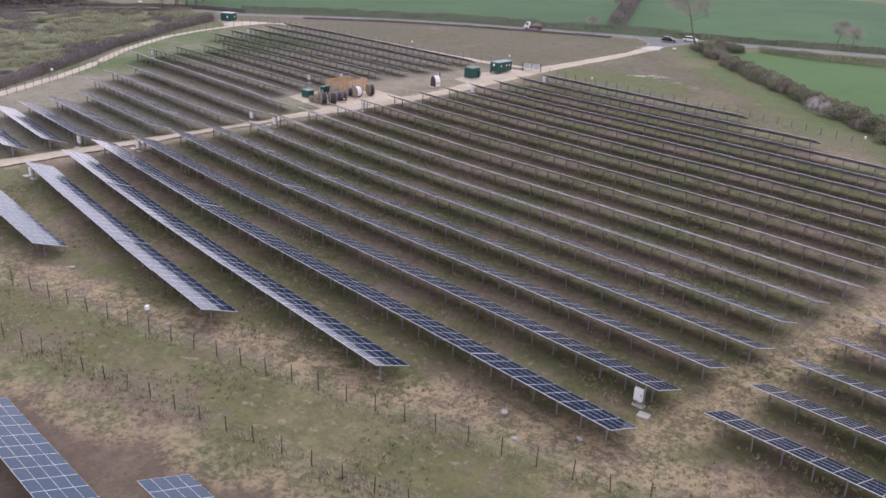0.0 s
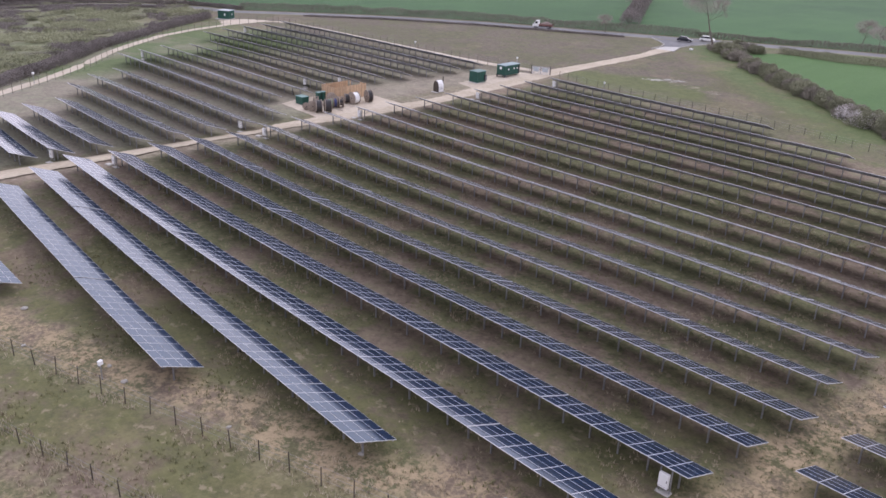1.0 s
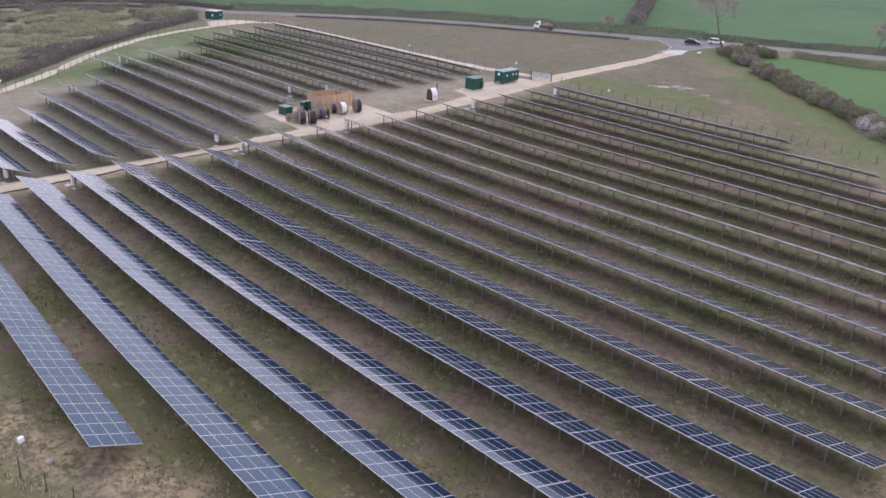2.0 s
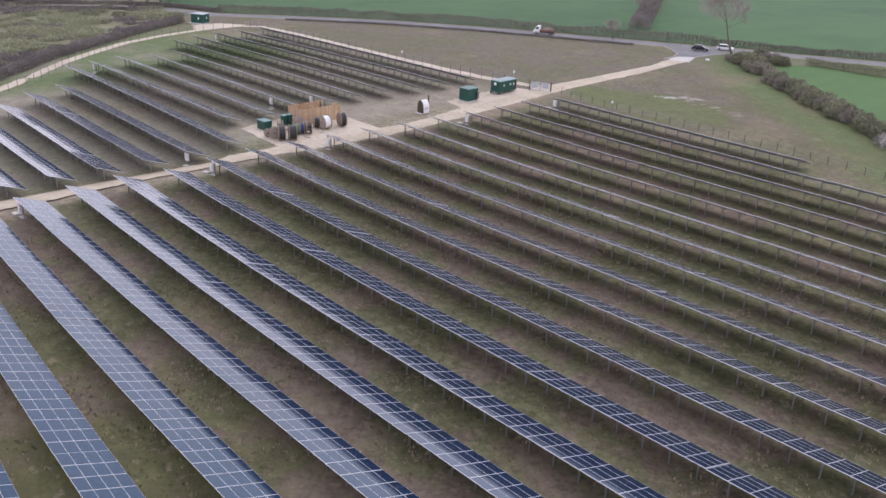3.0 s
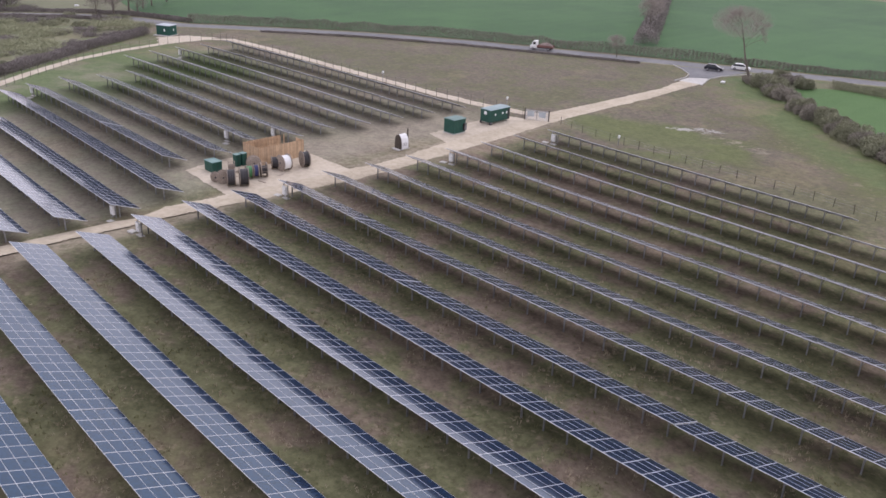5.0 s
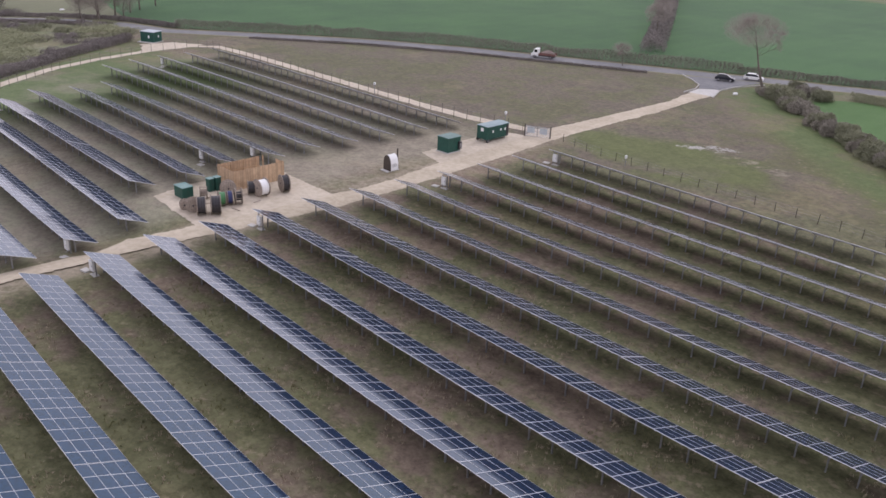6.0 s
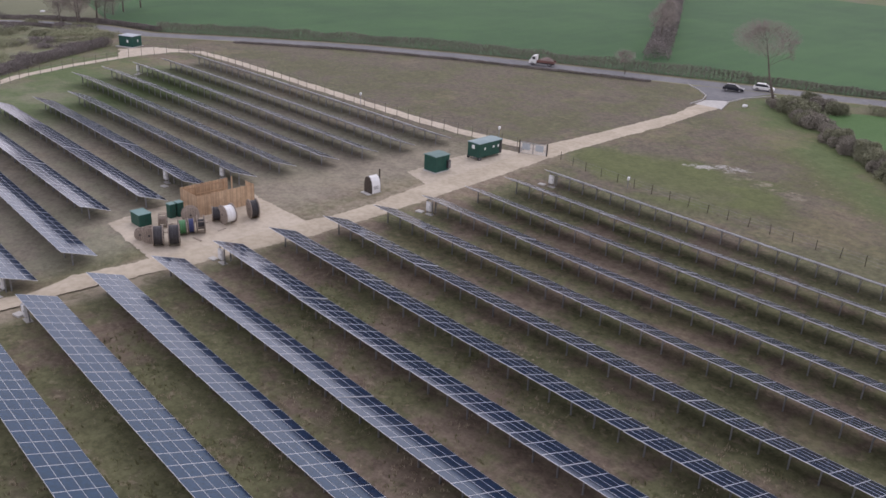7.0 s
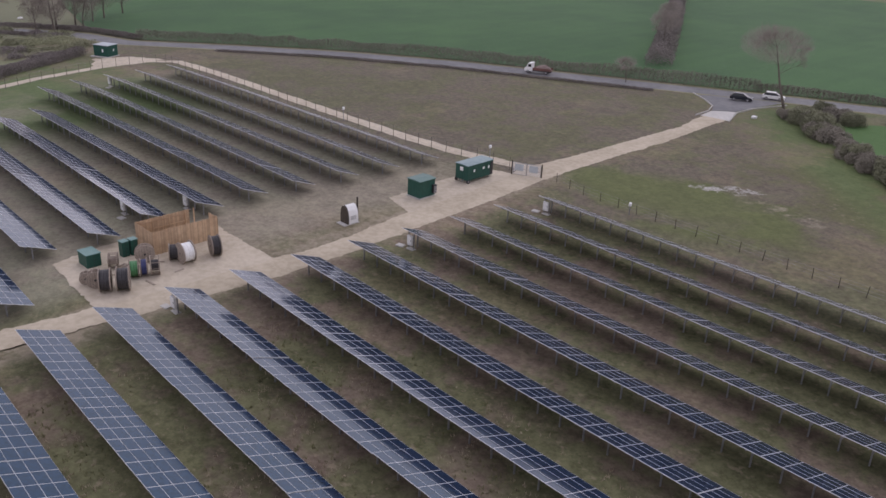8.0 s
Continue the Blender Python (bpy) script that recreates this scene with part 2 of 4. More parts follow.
MAT = {
    "ground": make_ground(),
    "glass": make_module(),
    "alu": simple("aluminium_frame", (0.62, 0.62, 0.63), (0.74, 0.74, 0.75), 2.0, 0.4, 0.1),
    "steel": simple("galvanised_steel", (0.26, 0.26, 0.27), (0.38, 0.38, 0.39), 3.0, 0.5, 0.7),
    "back": simple("module_backsheet", (0.055, 0.055, 0.06), (0.085, 0.085, 0.09), 3.0, 0.7),
    "stone": simple("crushed_limestone", (0.395, 0.335, 0.245), (0.535, 0.465, 0.355), 1.4, 0.95, 0, 0.5),
    "stonepale": simple("pale_crushed_stone", (0.42, 0.36, 0.272), (0.56, 0.49, 0.385), 1.4, 0.95, 0, 0.5),
    "asphalt": simple("weathered_asphalt", (0.155, 0.155, 0.16), (0.22, 0.218, 0.216), 0.8, 0.9, 0, 0.2),
    "concrete": simple("pale_concrete", (0.42, 0.41, 0.38), (0.56, 0.54, 0.50), 1.2, 0.9, 0, 0.2),
    "crop": make_crop("young_cereal_crop", (0.029, 0.080, 0.027), (0.058, 0.138, 0.041)),
    "pasture": make_crop("bright_pasture", (0.055, 0.120, 0.030), (0.084, 0.164, 0.047)),
    "meadow": make_crop("pale_meadow", (0.12, 0.125, 0.068), (0.18, 0.185, 0.105)),
    "greenpaint": simple("dark_green_painted_steel", (0.010, 0.062, 0.045), (0.016, 0.085, 0.062), 1.5, 0.5, 0, 0.1),
    "greenroof": simple("weathered_green_roof", (0.075, 0.15, 0.135), (0.11, 0.19, 0.17), 1.5, 0.55),
    "timber": simple("fresh_larch_boards", (0.39, 0.265, 0.16), (0.53, 0.38, 0.24), 2.0, 0.8, 0, 0.2, 0.14),
    "weathered": simple("weathered_plywood", (0.23, 0.19, 0.155), (0.36, 0.30, 0.245), 3.0, 0.85, 0, 0.2, 0.12),
    "post": simple("dark_timber_post", (0.045, 0.036, 0.028), (0.075, 0.06, 0.045), 4.0, 0.9),
    "white": simple("white_powder_coat", (0.72, 0.72, 0.70), (0.80, 0.80, 0.78), 2.0, 0.5),
    "cable": simple("black_cable", (0.022, 0.02, 0.022), (0.045, 0.042, 0.045), 6.0, 0.55),
    "verge": simple("pale_grass_verge", (0.17, 0.16, 0.085), (0.27, 0.25, 0.15), 0.9, 0.95, 0, 0.5),
    "chalk": simple("chalky_soil", (0.24, 0.225, 0.19), (0.46, 0.44, 0.40), 0.5, 0.95, 0, 0.4),
    "cabinroof": simple("faded_cabin_roof", (0.15, 0.225, 0.235), (0.22, 0.30, 0.31), 1.5, 0.5),
    "lid": simple("faded_green_lid", (0.12, 0.22, 0.20), (0.17, 0.28, 0.26), 1.5, 0.5),
    "greyroof": simple("pale_grey_sheet", (0.36, 0.40, 0.42), (0.46, 0.50, 0.52), 1.5, 0.55),
    "greencable": simple("green_cable", (0.05, 0.17, 0.06), (0.07, 0.23, 0.09), 6.0, 0.5),
    "bluecable": simple("blue_cable", (0.02, 0.03, 0.10), (0.04, 0.05, 0.15), 6.0, 0.5),
    "carglass": simple("tinted_glass", (0.012, 0.014, 0.016), (0.02, 0.022, 0.025), 2.0, 0.08),
    "darkpaint": simple("dark_car_paint", (0.012, 0.014, 0.02), (0.02, 0.022, 0.03), 2.0, 0.25),
    "redpaint": simple("dull_red_paint", (0.13, 0.06, 0.05), (0.19, 0.09, 0.075), 2.0, 0.6),
    "load": simple("reddish_load", (0.17, 0.125, 0.11), (0.28, 0.215, 0.19), 3.0, 0.9, 0, 0.4),
    "bark": simple("grey_brown_bark", (0.10, 0.085, 0.07), (0.17, 0.145, 0.12), 3.0, 0.95),
    "twig": simple("bare_twigs", (0.26, 0.23, 0.20), (0.36, 0.315, 0.28), 1.0, 0.95),
    "straw": simple("dry_grass_blades", (0.31, 0.265, 0.18), (0.44, 0.385, 0.275), 0.7, 0.95),
    "tuft": make_tuft(),
    "blossom": simple("white_blossom", (0.55, 0.5, 0.48), (0.75, 0.72, 0.70), 2.0, 0.9),
    "bramble": simple("bare_bramble", (0.165, 0.146, 0.132), (0.25, 0.222, 0.205), 0.4, 0.95),
    "scrub": simple("willow_scrub", (0.27, 0.28, 0.17), (0.38, 0.385, 0.25), 0.3, 0.95),
    "hedge": simple("bare_hawthorn", (0.155, 0.138, 0.112), (0.24, 0.215, 0.178), 0.6, 0.95),
    "bush": simple("budding_thorn", (0.175, 0.18, 0.115), (0.265, 0.268, 0.172), 0.6, 0.95),
    "thorn": simple("bare_blackthorn", (0.20, 0.183, 0.145), (0.29, 0.265, 0.215), 0.6, 0.95),
}


# ---------------------------------------------------------------- building helpers
def link_mesh(name, verts, faces, mats, idx=None, parent=None, label="", smooth=False):
    me = bpy.data.meshes.new(name)
    me.from_pydata(verts, [], faces)
    for m in mats:
        me.materials.append(m)
    if idx is not None:
        me.polygons.foreach_set("material_index", idx)
    if smooth:
        me.polygons.foreach_set("use_smooth", [True] * len(me.polygons))
    me.update()
    ob = new(name, me)
    if parent:
        ob.parent = parent
    if label:
        tagged(ob, label)
    return ob


def part(name, bm, material, parent=None, label=""):
    me = bpy.data.meshes.new(name)
    bm.to_mesh(me)
    bm.free()
    me.materials.append(material)
    ob = new(name, me)
    if parent:
        ob.parent = parent
    if label:
        tagged(ob, label)
    return ob


def box(bm, x0, x1, y0, y1, z0, z1, bevel=0.0):
    r = bmesh.ops.create_cube(bm, size=1.0, matrix=Matrix.Translation(((x0 + x1) / 2, (y0 + y1) / 2, (z0 + z1) / 2)) @ Matrix.Diagonal((x1 - x0, y1 - y0, z1 - z0, 1)))
    if bevel:
        es = list({e for v in r["verts"] for e in v.link_edges})
        bmesh.ops.bevel(bm, geom=es, offset=bevel, segments=1, affect="EDGES")
    return r["verts"]


def boxed(*args, bevel=0.0):
    bm = bmesh.new()
    box(bm, *args, bevel=bevel)
    return bm


def tube(bm, a, b, r, n=8, r2=None):
    a, b = Vector(a), Vector(b)
    m = Matrix.Translation((a + b) / 2) @ (b - a).to_track_quat("Z", "Y").to_matrix().to_4x4()
    return bmesh.ops.create_cone(bm, cap_ends=True, segments=n, radius1=r, radius2=r if r2 is None else r2, depth=(b - a).length, matrix=m)["verts"]


def tubed(a, b, r, n=8, r2=None):
    bm = bmesh.new()
    tube(bm, a, b, r, n, r2)
    return bm


def thing(name, x, y, rz=0.0, dz=0.0, **tags):
    ob = new(name)
    ob.matrix_world = pose(x, y, ground_z(x, y) + dz, 0, 0, rz)
    return tagged(ob, **tags)


def along(line, step):
    """Points at even steps along a polyline, with the heading at each."""
    out, left = [], 0.0
    for (x0, y0), (x1, y1) in zip(line, line[1:]):
        d = math.hypot(x1 - x0, y1 - y0)
        while left <= d:
            out.append((x0 + (x1 - x0) * left / d, y0 + (y1 - y0) * left / d, math.atan2(y1 - y0, x1 - x0)))
            left += step
        left -= d
    return out


def ribbon(name, left, right, n, m, lift, material, ragged=0.0, label="", category="", thick=0.0):
    """A sheet on the ground between two polylines, n steps long and m wide."""
    def at(line, s):
        d = [0.0]
        for a, b in zip(line, line[1:]):
            d.append(d[-1] + math.hypot(b[0] - a[0], b[1] - a[1]))
        s *= d[-1]
        for i in range(len(line) - 1):
            if s <= d[i + 1] or i == len(line) - 2:
                f = (s - d[i]) / (d[i + 1] - d[i])
                return [line[i][q] + f * (line[i + 1][q] - line[i][q]) for q in (0, 1)]
    vs, fs = [], []
    for i in range(n + 1):
        a, b = at(left, i / n), at(right, i / n)
        for j in range(m + 1):
            f = j / m
            x, y = a[0] + f * (b[0] - a[0]), a[1] + f * (b[1] - a[1])
            edge = j in (0, m)
            if ragged and edge:
                w = ragged * (noise.noise((x * 0.35, y * 0.35, 3.0 + f)) + 0.9 * noise.noise((x * 1.7, y * 1.7, 5.0 + f)) + 0.5 * noise.noise((x * 4.1, y * 4.1, 8.0 + f)))
                q = math.hypot(b[0] - a[0], b[1] - a[1]) or 1
                sgn = 1 if j else -1
                x, y = x + w * sgn * (b[0] - a[0]) / q, y + w * sgn * (b[1] - a[1]) / q
            if ragged and i in (0, n):
                p, q = at(left, 0.0), at(left, 1.0)
                l = math.hypot(q[0] - p[0], q[1] - p[1]) or 1
                w = ragged * 1.3 * (noise.noise((x * 0.5, y * 0.5, 11.0)) + 0.8 * noise.noise((x * 1.9, y * 1.9, 12.0)))
                x, y = x + w * (q[0] - p[0]) / l, y + w * (q[1] - p[1]) / l
            vs.append((x, y, ground_z(x, y) + (lift if not edge else lift * 0.35)))
    for i in range(n):
        for j in range(m):
            p = i * (m + 1) + j
            fs.append((p, p + 1, p + m + 2, p + m + 1))
    ob = link_mesh(name, vs, fs, [material], smooth=True)
    return tagged(ob, label, category, kind="structure")


# ---------------------------------------------------------------- ground, one sheet to the horizon
def axis_steps(lo, hi, step, far):
    inner = list(np.arange(lo, hi + 0.1, step))
    out = [lo - far, lo - far / 3, lo - far / 9, lo - far / 30] + inner + [hi + far / 30, hi + far / 9, hi + far / 3, hi + far]
    return out


xs, ys = axis_steps(-345, 60, 5, 3000), axis_steps(-50, 460, 5, 3000)
gv = [(x, y, ground_z(x, y)) for y in ys for x in xs]
nx = len(xs)
gf = [(j * nx + i, j * nx + i + 1, (j + 1) * nx + i + 1, (j + 1) * nx + i) for j in range(len(ys) - 1) for i in range(nx - 1)]
tagged(link_mesh("ground", gv, gf, [MAT["ground"]], smooth=True), "rough brown and olive grassland with worn straw patches", "ground", kind="structure")

# far fields, road, track
def offset(line, d):
    out = []
    for i, (x, y) in enumerate(line):
        a, b = line[max(0, i - 1)], line[min(len(line) - 1, i + 1)]
        l = math.hypot(b[0] - a[0], b[1] - a[1])
        out.append((x - (b[1] - a[1]) / l * d, y + (b[0] - a[0]) / l * d))
    return out


ROAD = [(-345, 60), (-336, 110), (-324, 136), (-305, 151.5), (-287, 160.5), (-266, 165), (-243.5, 181), (-219, 197.5), (-193.5, 211), (-168.5, 221.2), (-149.5, 229), (-131.5, 236.6), (-113, 243.2), (-96, 251), (-80, 258), (-40, 277), (40, 310)]
ribbon("road", offset(ROAD, 3.1), offset(ROAD, -3.1), 130, 4, 0.07, MAT["asphalt"], label="grey worn asphalt country road", category="road")
for d, w in ((3.35, 0.5), (-3.35, 0.5)):
    ribbon("road_verge", offset(ROAD, d + w), offset(ROAD, d - w), 120, 3, 0.10, MAT["verge"], 0.3, "rough pale grass verge beside the road", "verge")
FIELD = offset(ROAD, 5.2)[4:]
ribbon("field_north", [(-900, 330), (-850, 420), (-780, 520), (-700, 600), (-600, 700), (-500, 780), (-400, 830), (-200, 900), (200, 900)], FIELD, 90, 60, 0.05, MAT["crop"], label="dark green field of young cereal crop", category="field")
HEDGE_EAST = [(-121.5, 229.5), (-116, 222), (-110.5, 216), (-105.5, 212.5), (-100, 206), (-96, 203), (-87, 195.3), (-73.5, 184.5), (-63.7, 175.8), (-56.5, 171), (-48.8, 164.5), (-38, 155.5), (-20, 141)]
ribbon("field_west", [(-900, 0), (-900, 100), (-900, 325)], [(-351, 60), (-342.5, 111), (-329.5, 140.5), (-309.5, 157), (-292, 166)], 40, 40, 0.05, MAT["meadow"], label="pale grey-green meadow beyond the road", category="field")
ribbon("field_east", [(-112, 227), (-104, 234.5), (-90, 233.8), (-74, 239), (-50, 252), (-20, 268), (40, 298)], [(-107, 215.5), (-97, 206), (-85, 196.5), (-71, 185), (-54, 172), (-36, 157), (0, 128)], 40, 20, 0.05, MAT["pasture"], label="bright green pasture field", category="field")
TRACK_L = [(-132, 5), (-132.2, 38), (-132.6, 64.7), (-133.3, 76), (-132.6, 92), (-130.9, 97), (-130.3, 108), (-129.6, 119), (-128.9, 124), (-128.9, 130), (-130, 138.4), (-130.4, 143), (-131, 155), (-132.4, 166), (-131.1, 175), (-129.9, 189), (-129.0, 204), (-130.4, 214.6)]
TRACK_R = [(-126.2, 5), (-126.6, 38), (-127.3, 63), (-128.5, 75.3), (-128.3, 90.3), (-127.1, 99), (-126.2, 109), (-125.2, 118), (-125.1, 126), (-125.3, 134), (-125.7, 142.5), (-125.8, 150), (-126.5, 162), (-126.7, 168), (-126.2, 180), (-125.3, 194), (-125.7, 206), (-125.6, 214.2)]
ribbon("track", TRACK_L, TRACK_R, 560, 5, 0.075, MAT["stone"], 0.3, "buff crushed stone access track", "track")
ribbon("apron", [(-130.8, 213.8), (-131.2, 218.6)], [(-125.0, 213.8), (-127.5, 221.2)], 4, 4, 0.085, MAT["concrete"], label="pale concrete apron at the site entrance", category="pavement")
ribbon("drain_channel", [(-131.3, 218.3), (-131.35, 218.9)], [(-127.5, 220.9), (-127.5, 221.5)], 2, 8, 0.11, MAT["cable"], label="dark drainage channel across the entrance", category="drain")
ribbon("entrance", [(-131.1, 218.4), (-133, 222.5), (-141.5, 230.2)], [(-127.7, 220.8), (-127.0, 226), (-124.5, 236.5)], 6, 6, 0.09, MAT["asphalt"], label="dark asphalt bell-mouth joining the road", category="pavement")
ribbon("stone_pad", [(-142.6, 100.2), (-143.9, 104), (-144.3, 119.5)], [(-128.4, 99.5), (-128.4, 106), (-127.8, 119.6)], 60, 36, 0.045, MAT["stonepale"], 0.28, "buff crushed stone storage pad", "pavement")
ribbon("cabin_pad", [(-136.0, 142.2), (-136.5, 152), (-136.2, 161.5)], [(-128.0, 140.2), (-128.2, 152), (-128.4, 163)], 60, 20, 0.045, MAT["stonepale"], 0.3, "buff crushed stone hardstanding", "pavement")
PATH = [(-160, 30), (-178, 56.2), (-190.2, 72.3), (-198.7, 82.2), (-209.5, 94.5), (-221, 108), (-230.5, 120.5), (-236, 133), (-239.5, 147), (-239.6, 158), (-235, 163.2), (-217, 163.6), (-194, 163), (-175, 162.8), (-159, 162.9), (-146, 163.6), (-131, 166.5)]
ribbon("perimeter_path", offset(PATH, 1.25), offset(PATH, -1.25), 360, 4, 0.05, MAT["stonepale"], 0.3, "pale stone path along the boundary fence", "path")
ribbon("kiosk_pad", [(-249.8, 150.2), (-247.5, 157.5)], [(-240, 145.5), (-239, 162)], 30, 16, 0.045, MAT["stonepale"], 0.6, "pale stone hardstanding by the kiosk", "pavement")

# ---------------------------------------------------------------- solar tables
PITCH, TILT, HIGH, ROW0, ROWSTEP, ROWTURN = 1.67, radians(19.9), 2.37, 28.025, 6.888, -0.031
MW, MH = 1.655, 0.967
CT, ST = math.cos(TILT), math.sin(TILT)


def module_mesh():
    w, h, t, f, e = MW / 2, MH / 2, 0.05, 0.019, 0.010
    o = [(-w, -h), (w, -h), (w, h), (-w, h)]
    i = [(-w + f, -h + e), (w - f, -h + e), (w - f, h - e), (-w + f, h - e)]
    vs = [(*p, 0) for p in o] + [(*p, 0) for p in i] + [(*p, -0.006) for p in i] + [(*p, -t) for p in o]
    fs, ids = [], []
    for a in range(4):
        b = (a + 1) % 4
        fs += [(a, b, 4 + b, 4 + a), (4 + a, 4 + b, 8 + b, 8 + a), (12 + a, 12 + b, b, a)]
        ids += [0, 0, 0]
    fs += [(8, 9, 10, 11), (15, 14, 13, 12)]
    ids += [1, 2]
    me = bpy.data.meshes.new("solar_module")
    me.from_pydata(vs, [], fs)
    for m in ("alu", "glass", "back"):
        me.materials.append(MAT[m])
    me.polygons.foreach_set("material_index", ids)
    me.update()
    return me, vs, fs, ids


MODULE, MV, MF, MI = module_mesh()


def slope_point(s, up=0.0):
    """Local (y, z) at s metres down the slope from the high edge, up above the surface."""
    return s * CT + up * ST, HIGH - s * ST + up * CT


def frame_mesh(cols):
    """Purlins, rafters and braces of a table with that many columns."""
    bm = bmesh.new()
    half = cols * PITCH / 2
    for s in (0.45, 1.5, 2.55, 3.6):
        y, z = slope_point(s, -0.08)
        box(bm, -half, half, y - 0.03, y + 0.03, z - 0.05, z + 0.03)
    for x in post_places(cols):
        (y0, z0), (y1, z1) = slope_point(0.25, -0.17), slope_point(3.8, -0.17)
        tube(bm, (x, y0, z0), (x, y1, z1), 0.045, 4)
        y2, z2 = slope_point(2.9, -0.2)
        tube(bm, (x, 1.45, 0.95), (x, y2, z2), 0.035, 4)
    me = bpy.data.meshes.new("support_frame")
    bm.to_mesh(me)
    bm.free()
    me.materials.append(MAT["steel"])
    return me


def post_places(cols):
    n = max(2, round(cols * PITCH / 2.5))
    w = cols * PITCH
    return [-w / 2 + w * (i + 0.5) / n for i in range(n)]


bm = bmesh.new()
ptop = slope_point(1.45 / CT, -0.2)[1]
box(bm, -0.05, 0.05, -0.075, 0.075, -0.4, ptop)
POST = bpy.data.meshes.new("post")
bm.to_mesh(POST)
bm.free()
POST.materials.append(MAT["steel"])
FRAMES, ARRAYS = {}, {}
rng = random.Random(7)


def array_mesh(cols):
    """All modules of a far table in one mesh."""
    vs, fs, ids = [], [], []
    rot = Matrix.Rotation(-TILT, 4, "X")
    for c in range(cols):
        for r in range(4):
            y, z = slope_point((r + 0.5) * 0.982)
            m = Matrix.Translation(((c + 0.5) * PITCH - cols * PITCH / 2, y, z)) @ rot
            n = len(vs)
            vs += [tuple(m @ Vector(v)) for v in MV]
            fs += [tuple(q + n for q in f) for f in MF]
            ids += MI
    me = bpy.data.meshes.new("module_block")
    me.from_pydata(vs, [], fs)
    for m in ("alu", "glass", "back"):
        me.materials.append(MAT[m])
    me.polygons.foreach_set("material_index", ids)
    me.update()
    return me


def solar_table(x0, cols, y, single, group):
    """One table of 4 by cols modules whose high edge runs along y from x0."""
    xc, half = x0 + cols * PITCH / 2, cols * PITCH / 2
    ya, yb = y(x0), y(x0 + 2 * half)
    za, zb = ground_z(x0, ya + 1.5), ground_z(x0 + 2 * half, yb + 1.5)
    y = (ya + yb) / 2
    ob = new("solar_table")
    ob.matrix_world = Matrix.Translation((xc, y, (za + zb) / 2 + rng.uniform(-0.05, 0.05))) @ Matrix.Rotation(math.atan2(yb - ya, 2 * half), 4, "Z") @ Matrix.Rotation(-math.atan2(zb - za, 2 * half), 4, "Y")
    tagged(ob, "tilted table of blue solar modules on galvanised steel posts", "solar panel", group)
    if single:
        rot = Matrix.Rotation(-TILT, 4, "X")
        for c in range(cols):
            for r in range(4):
                m = new("solar_module", MODULE)
                m.parent = ob
                ly, lz = slope_point((r + 0.5) * 0.982)
                m.matrix_basis = Matrix.Translation(((c + 0.5) * PITCH - half, ly, lz)) @ rot @ Matrix.Rotation(rng.gauss(0, 0.0035), 4, "X") @ Matrix.Rotation(rng.gauss(0, 0.0035), 4, "Y")
    else:
        if cols not in ARRAYS:
            ARRAYS[cols] = array_mesh(cols)
        m = new("module_block", ARRAYS[cols])
        m.parent = ob
        m["kind"] = "stuff"
    for x in post_places(cols):
        q = new("post", POST)
        q.parent = ob
        q.matrix_basis = Matrix.Translation((x, 1.45, 0))
    if cols not in FRAMES:
        FRAMES[cols] = frame_mesh(cols)
    q = new("support_frame", FRAMES[cols])
    q.parent = ob
    return ob


def solar_row(x0, x1, y, single, group, near=None):
    n = max(2, int(round((x1 - x0) / PITCH)))
    x = x0
    while n > 0:
        c = 10 if n >= 14 else n if n <= 10 else n // 2
        solar_table(x, c, y, single or (near is not None and x > near), group)
        x += c * PITCH + 0.03
        n -= c


# parallel rows at one pitch; each was set out by hand a little off its line
STRAY = [1.5, 1.6, 1.15, 0.9, 0.72, 0.3, -0.18, -0.33, -0.28, -0.2, -0.23, -0.17, -0.15, -0.04, 0.01, 0.14, 0.15, 0.06, 0.1]

SKEW = {1: -0.05, 2: -0.04, 3: -0.014}


def row_y(k, x=-80.0):
    return ROW0 + ROWSTEP * k + (ROWTURN + SKEW.get(k, 0.0)) * (x + 80) + STRAY[k]


TIP_X = [-120.3, -120.6, -123.2, -125.9, -124.7, -125.3, -125.8, -124.9, -126.0, -126.8, -126.8, -126.3, -125.8, -124.8, -123.8, -122.5, -121.5, -120.6, -119.1]
END_X = [-91.8, -65.1, -47.0, -28.0, -27.1, -26.5, -26.1, -25.8, -25.2, -24.7, -24.1, -23.4, -22.9, -22.4, -21.8, -21.2, -37.0, -51.4, -68.5]
for k in range(0, 19):
    solar_row(TIP_X[k], END_X[k], lambda x, k=k: row_y(k, x), True, "main block of solar tables")
for k in range(4, 9):
    solar_row(-23.6 + 0.62 * (k - 4), 4.0, lambda x, k=k: row_y(k, x), True, "small block of solar tables")
solar_row(-64.4, -34, lambda x: 13.5, True, "near block of solar tables")
solar_row(-45.8, -29.4, lambda x: 19.1, True, "near block of solar tables")


def far_y(k, x):
    """Rows of the far block; the lower ones keep the main block's lines."""
    if k < 10:
        return row_y(k, x)
    bend = 0.9 if k < 13 else 0.3
    return 28.165 + 6.959 * k + bend * max(0.0, (-145 - x) / 50) + (0.4 if k == 18 else 0.0)


LEFT_X = [0, -158, -159, -160, -161.5, -163.4, -175.0, -181.5, -185.3, -199.0, -199.5, -202.0, -200.5, -201.5, -217.2, -219.6, -220.5, -221.4, -222.5]
for k in range(1, 19):
    right = -133.4 if k == 9 else -131.6 if k < 10 else -144.0 if k < 12 else -145.5 if k < 15 else -145.2 + (k - 15)
    solar_row(LEFT_X[k], right, lambda x, k=k: far_y(k, x), False, "far block of solar tables", -166.0 if 5 < k < 14 else None)

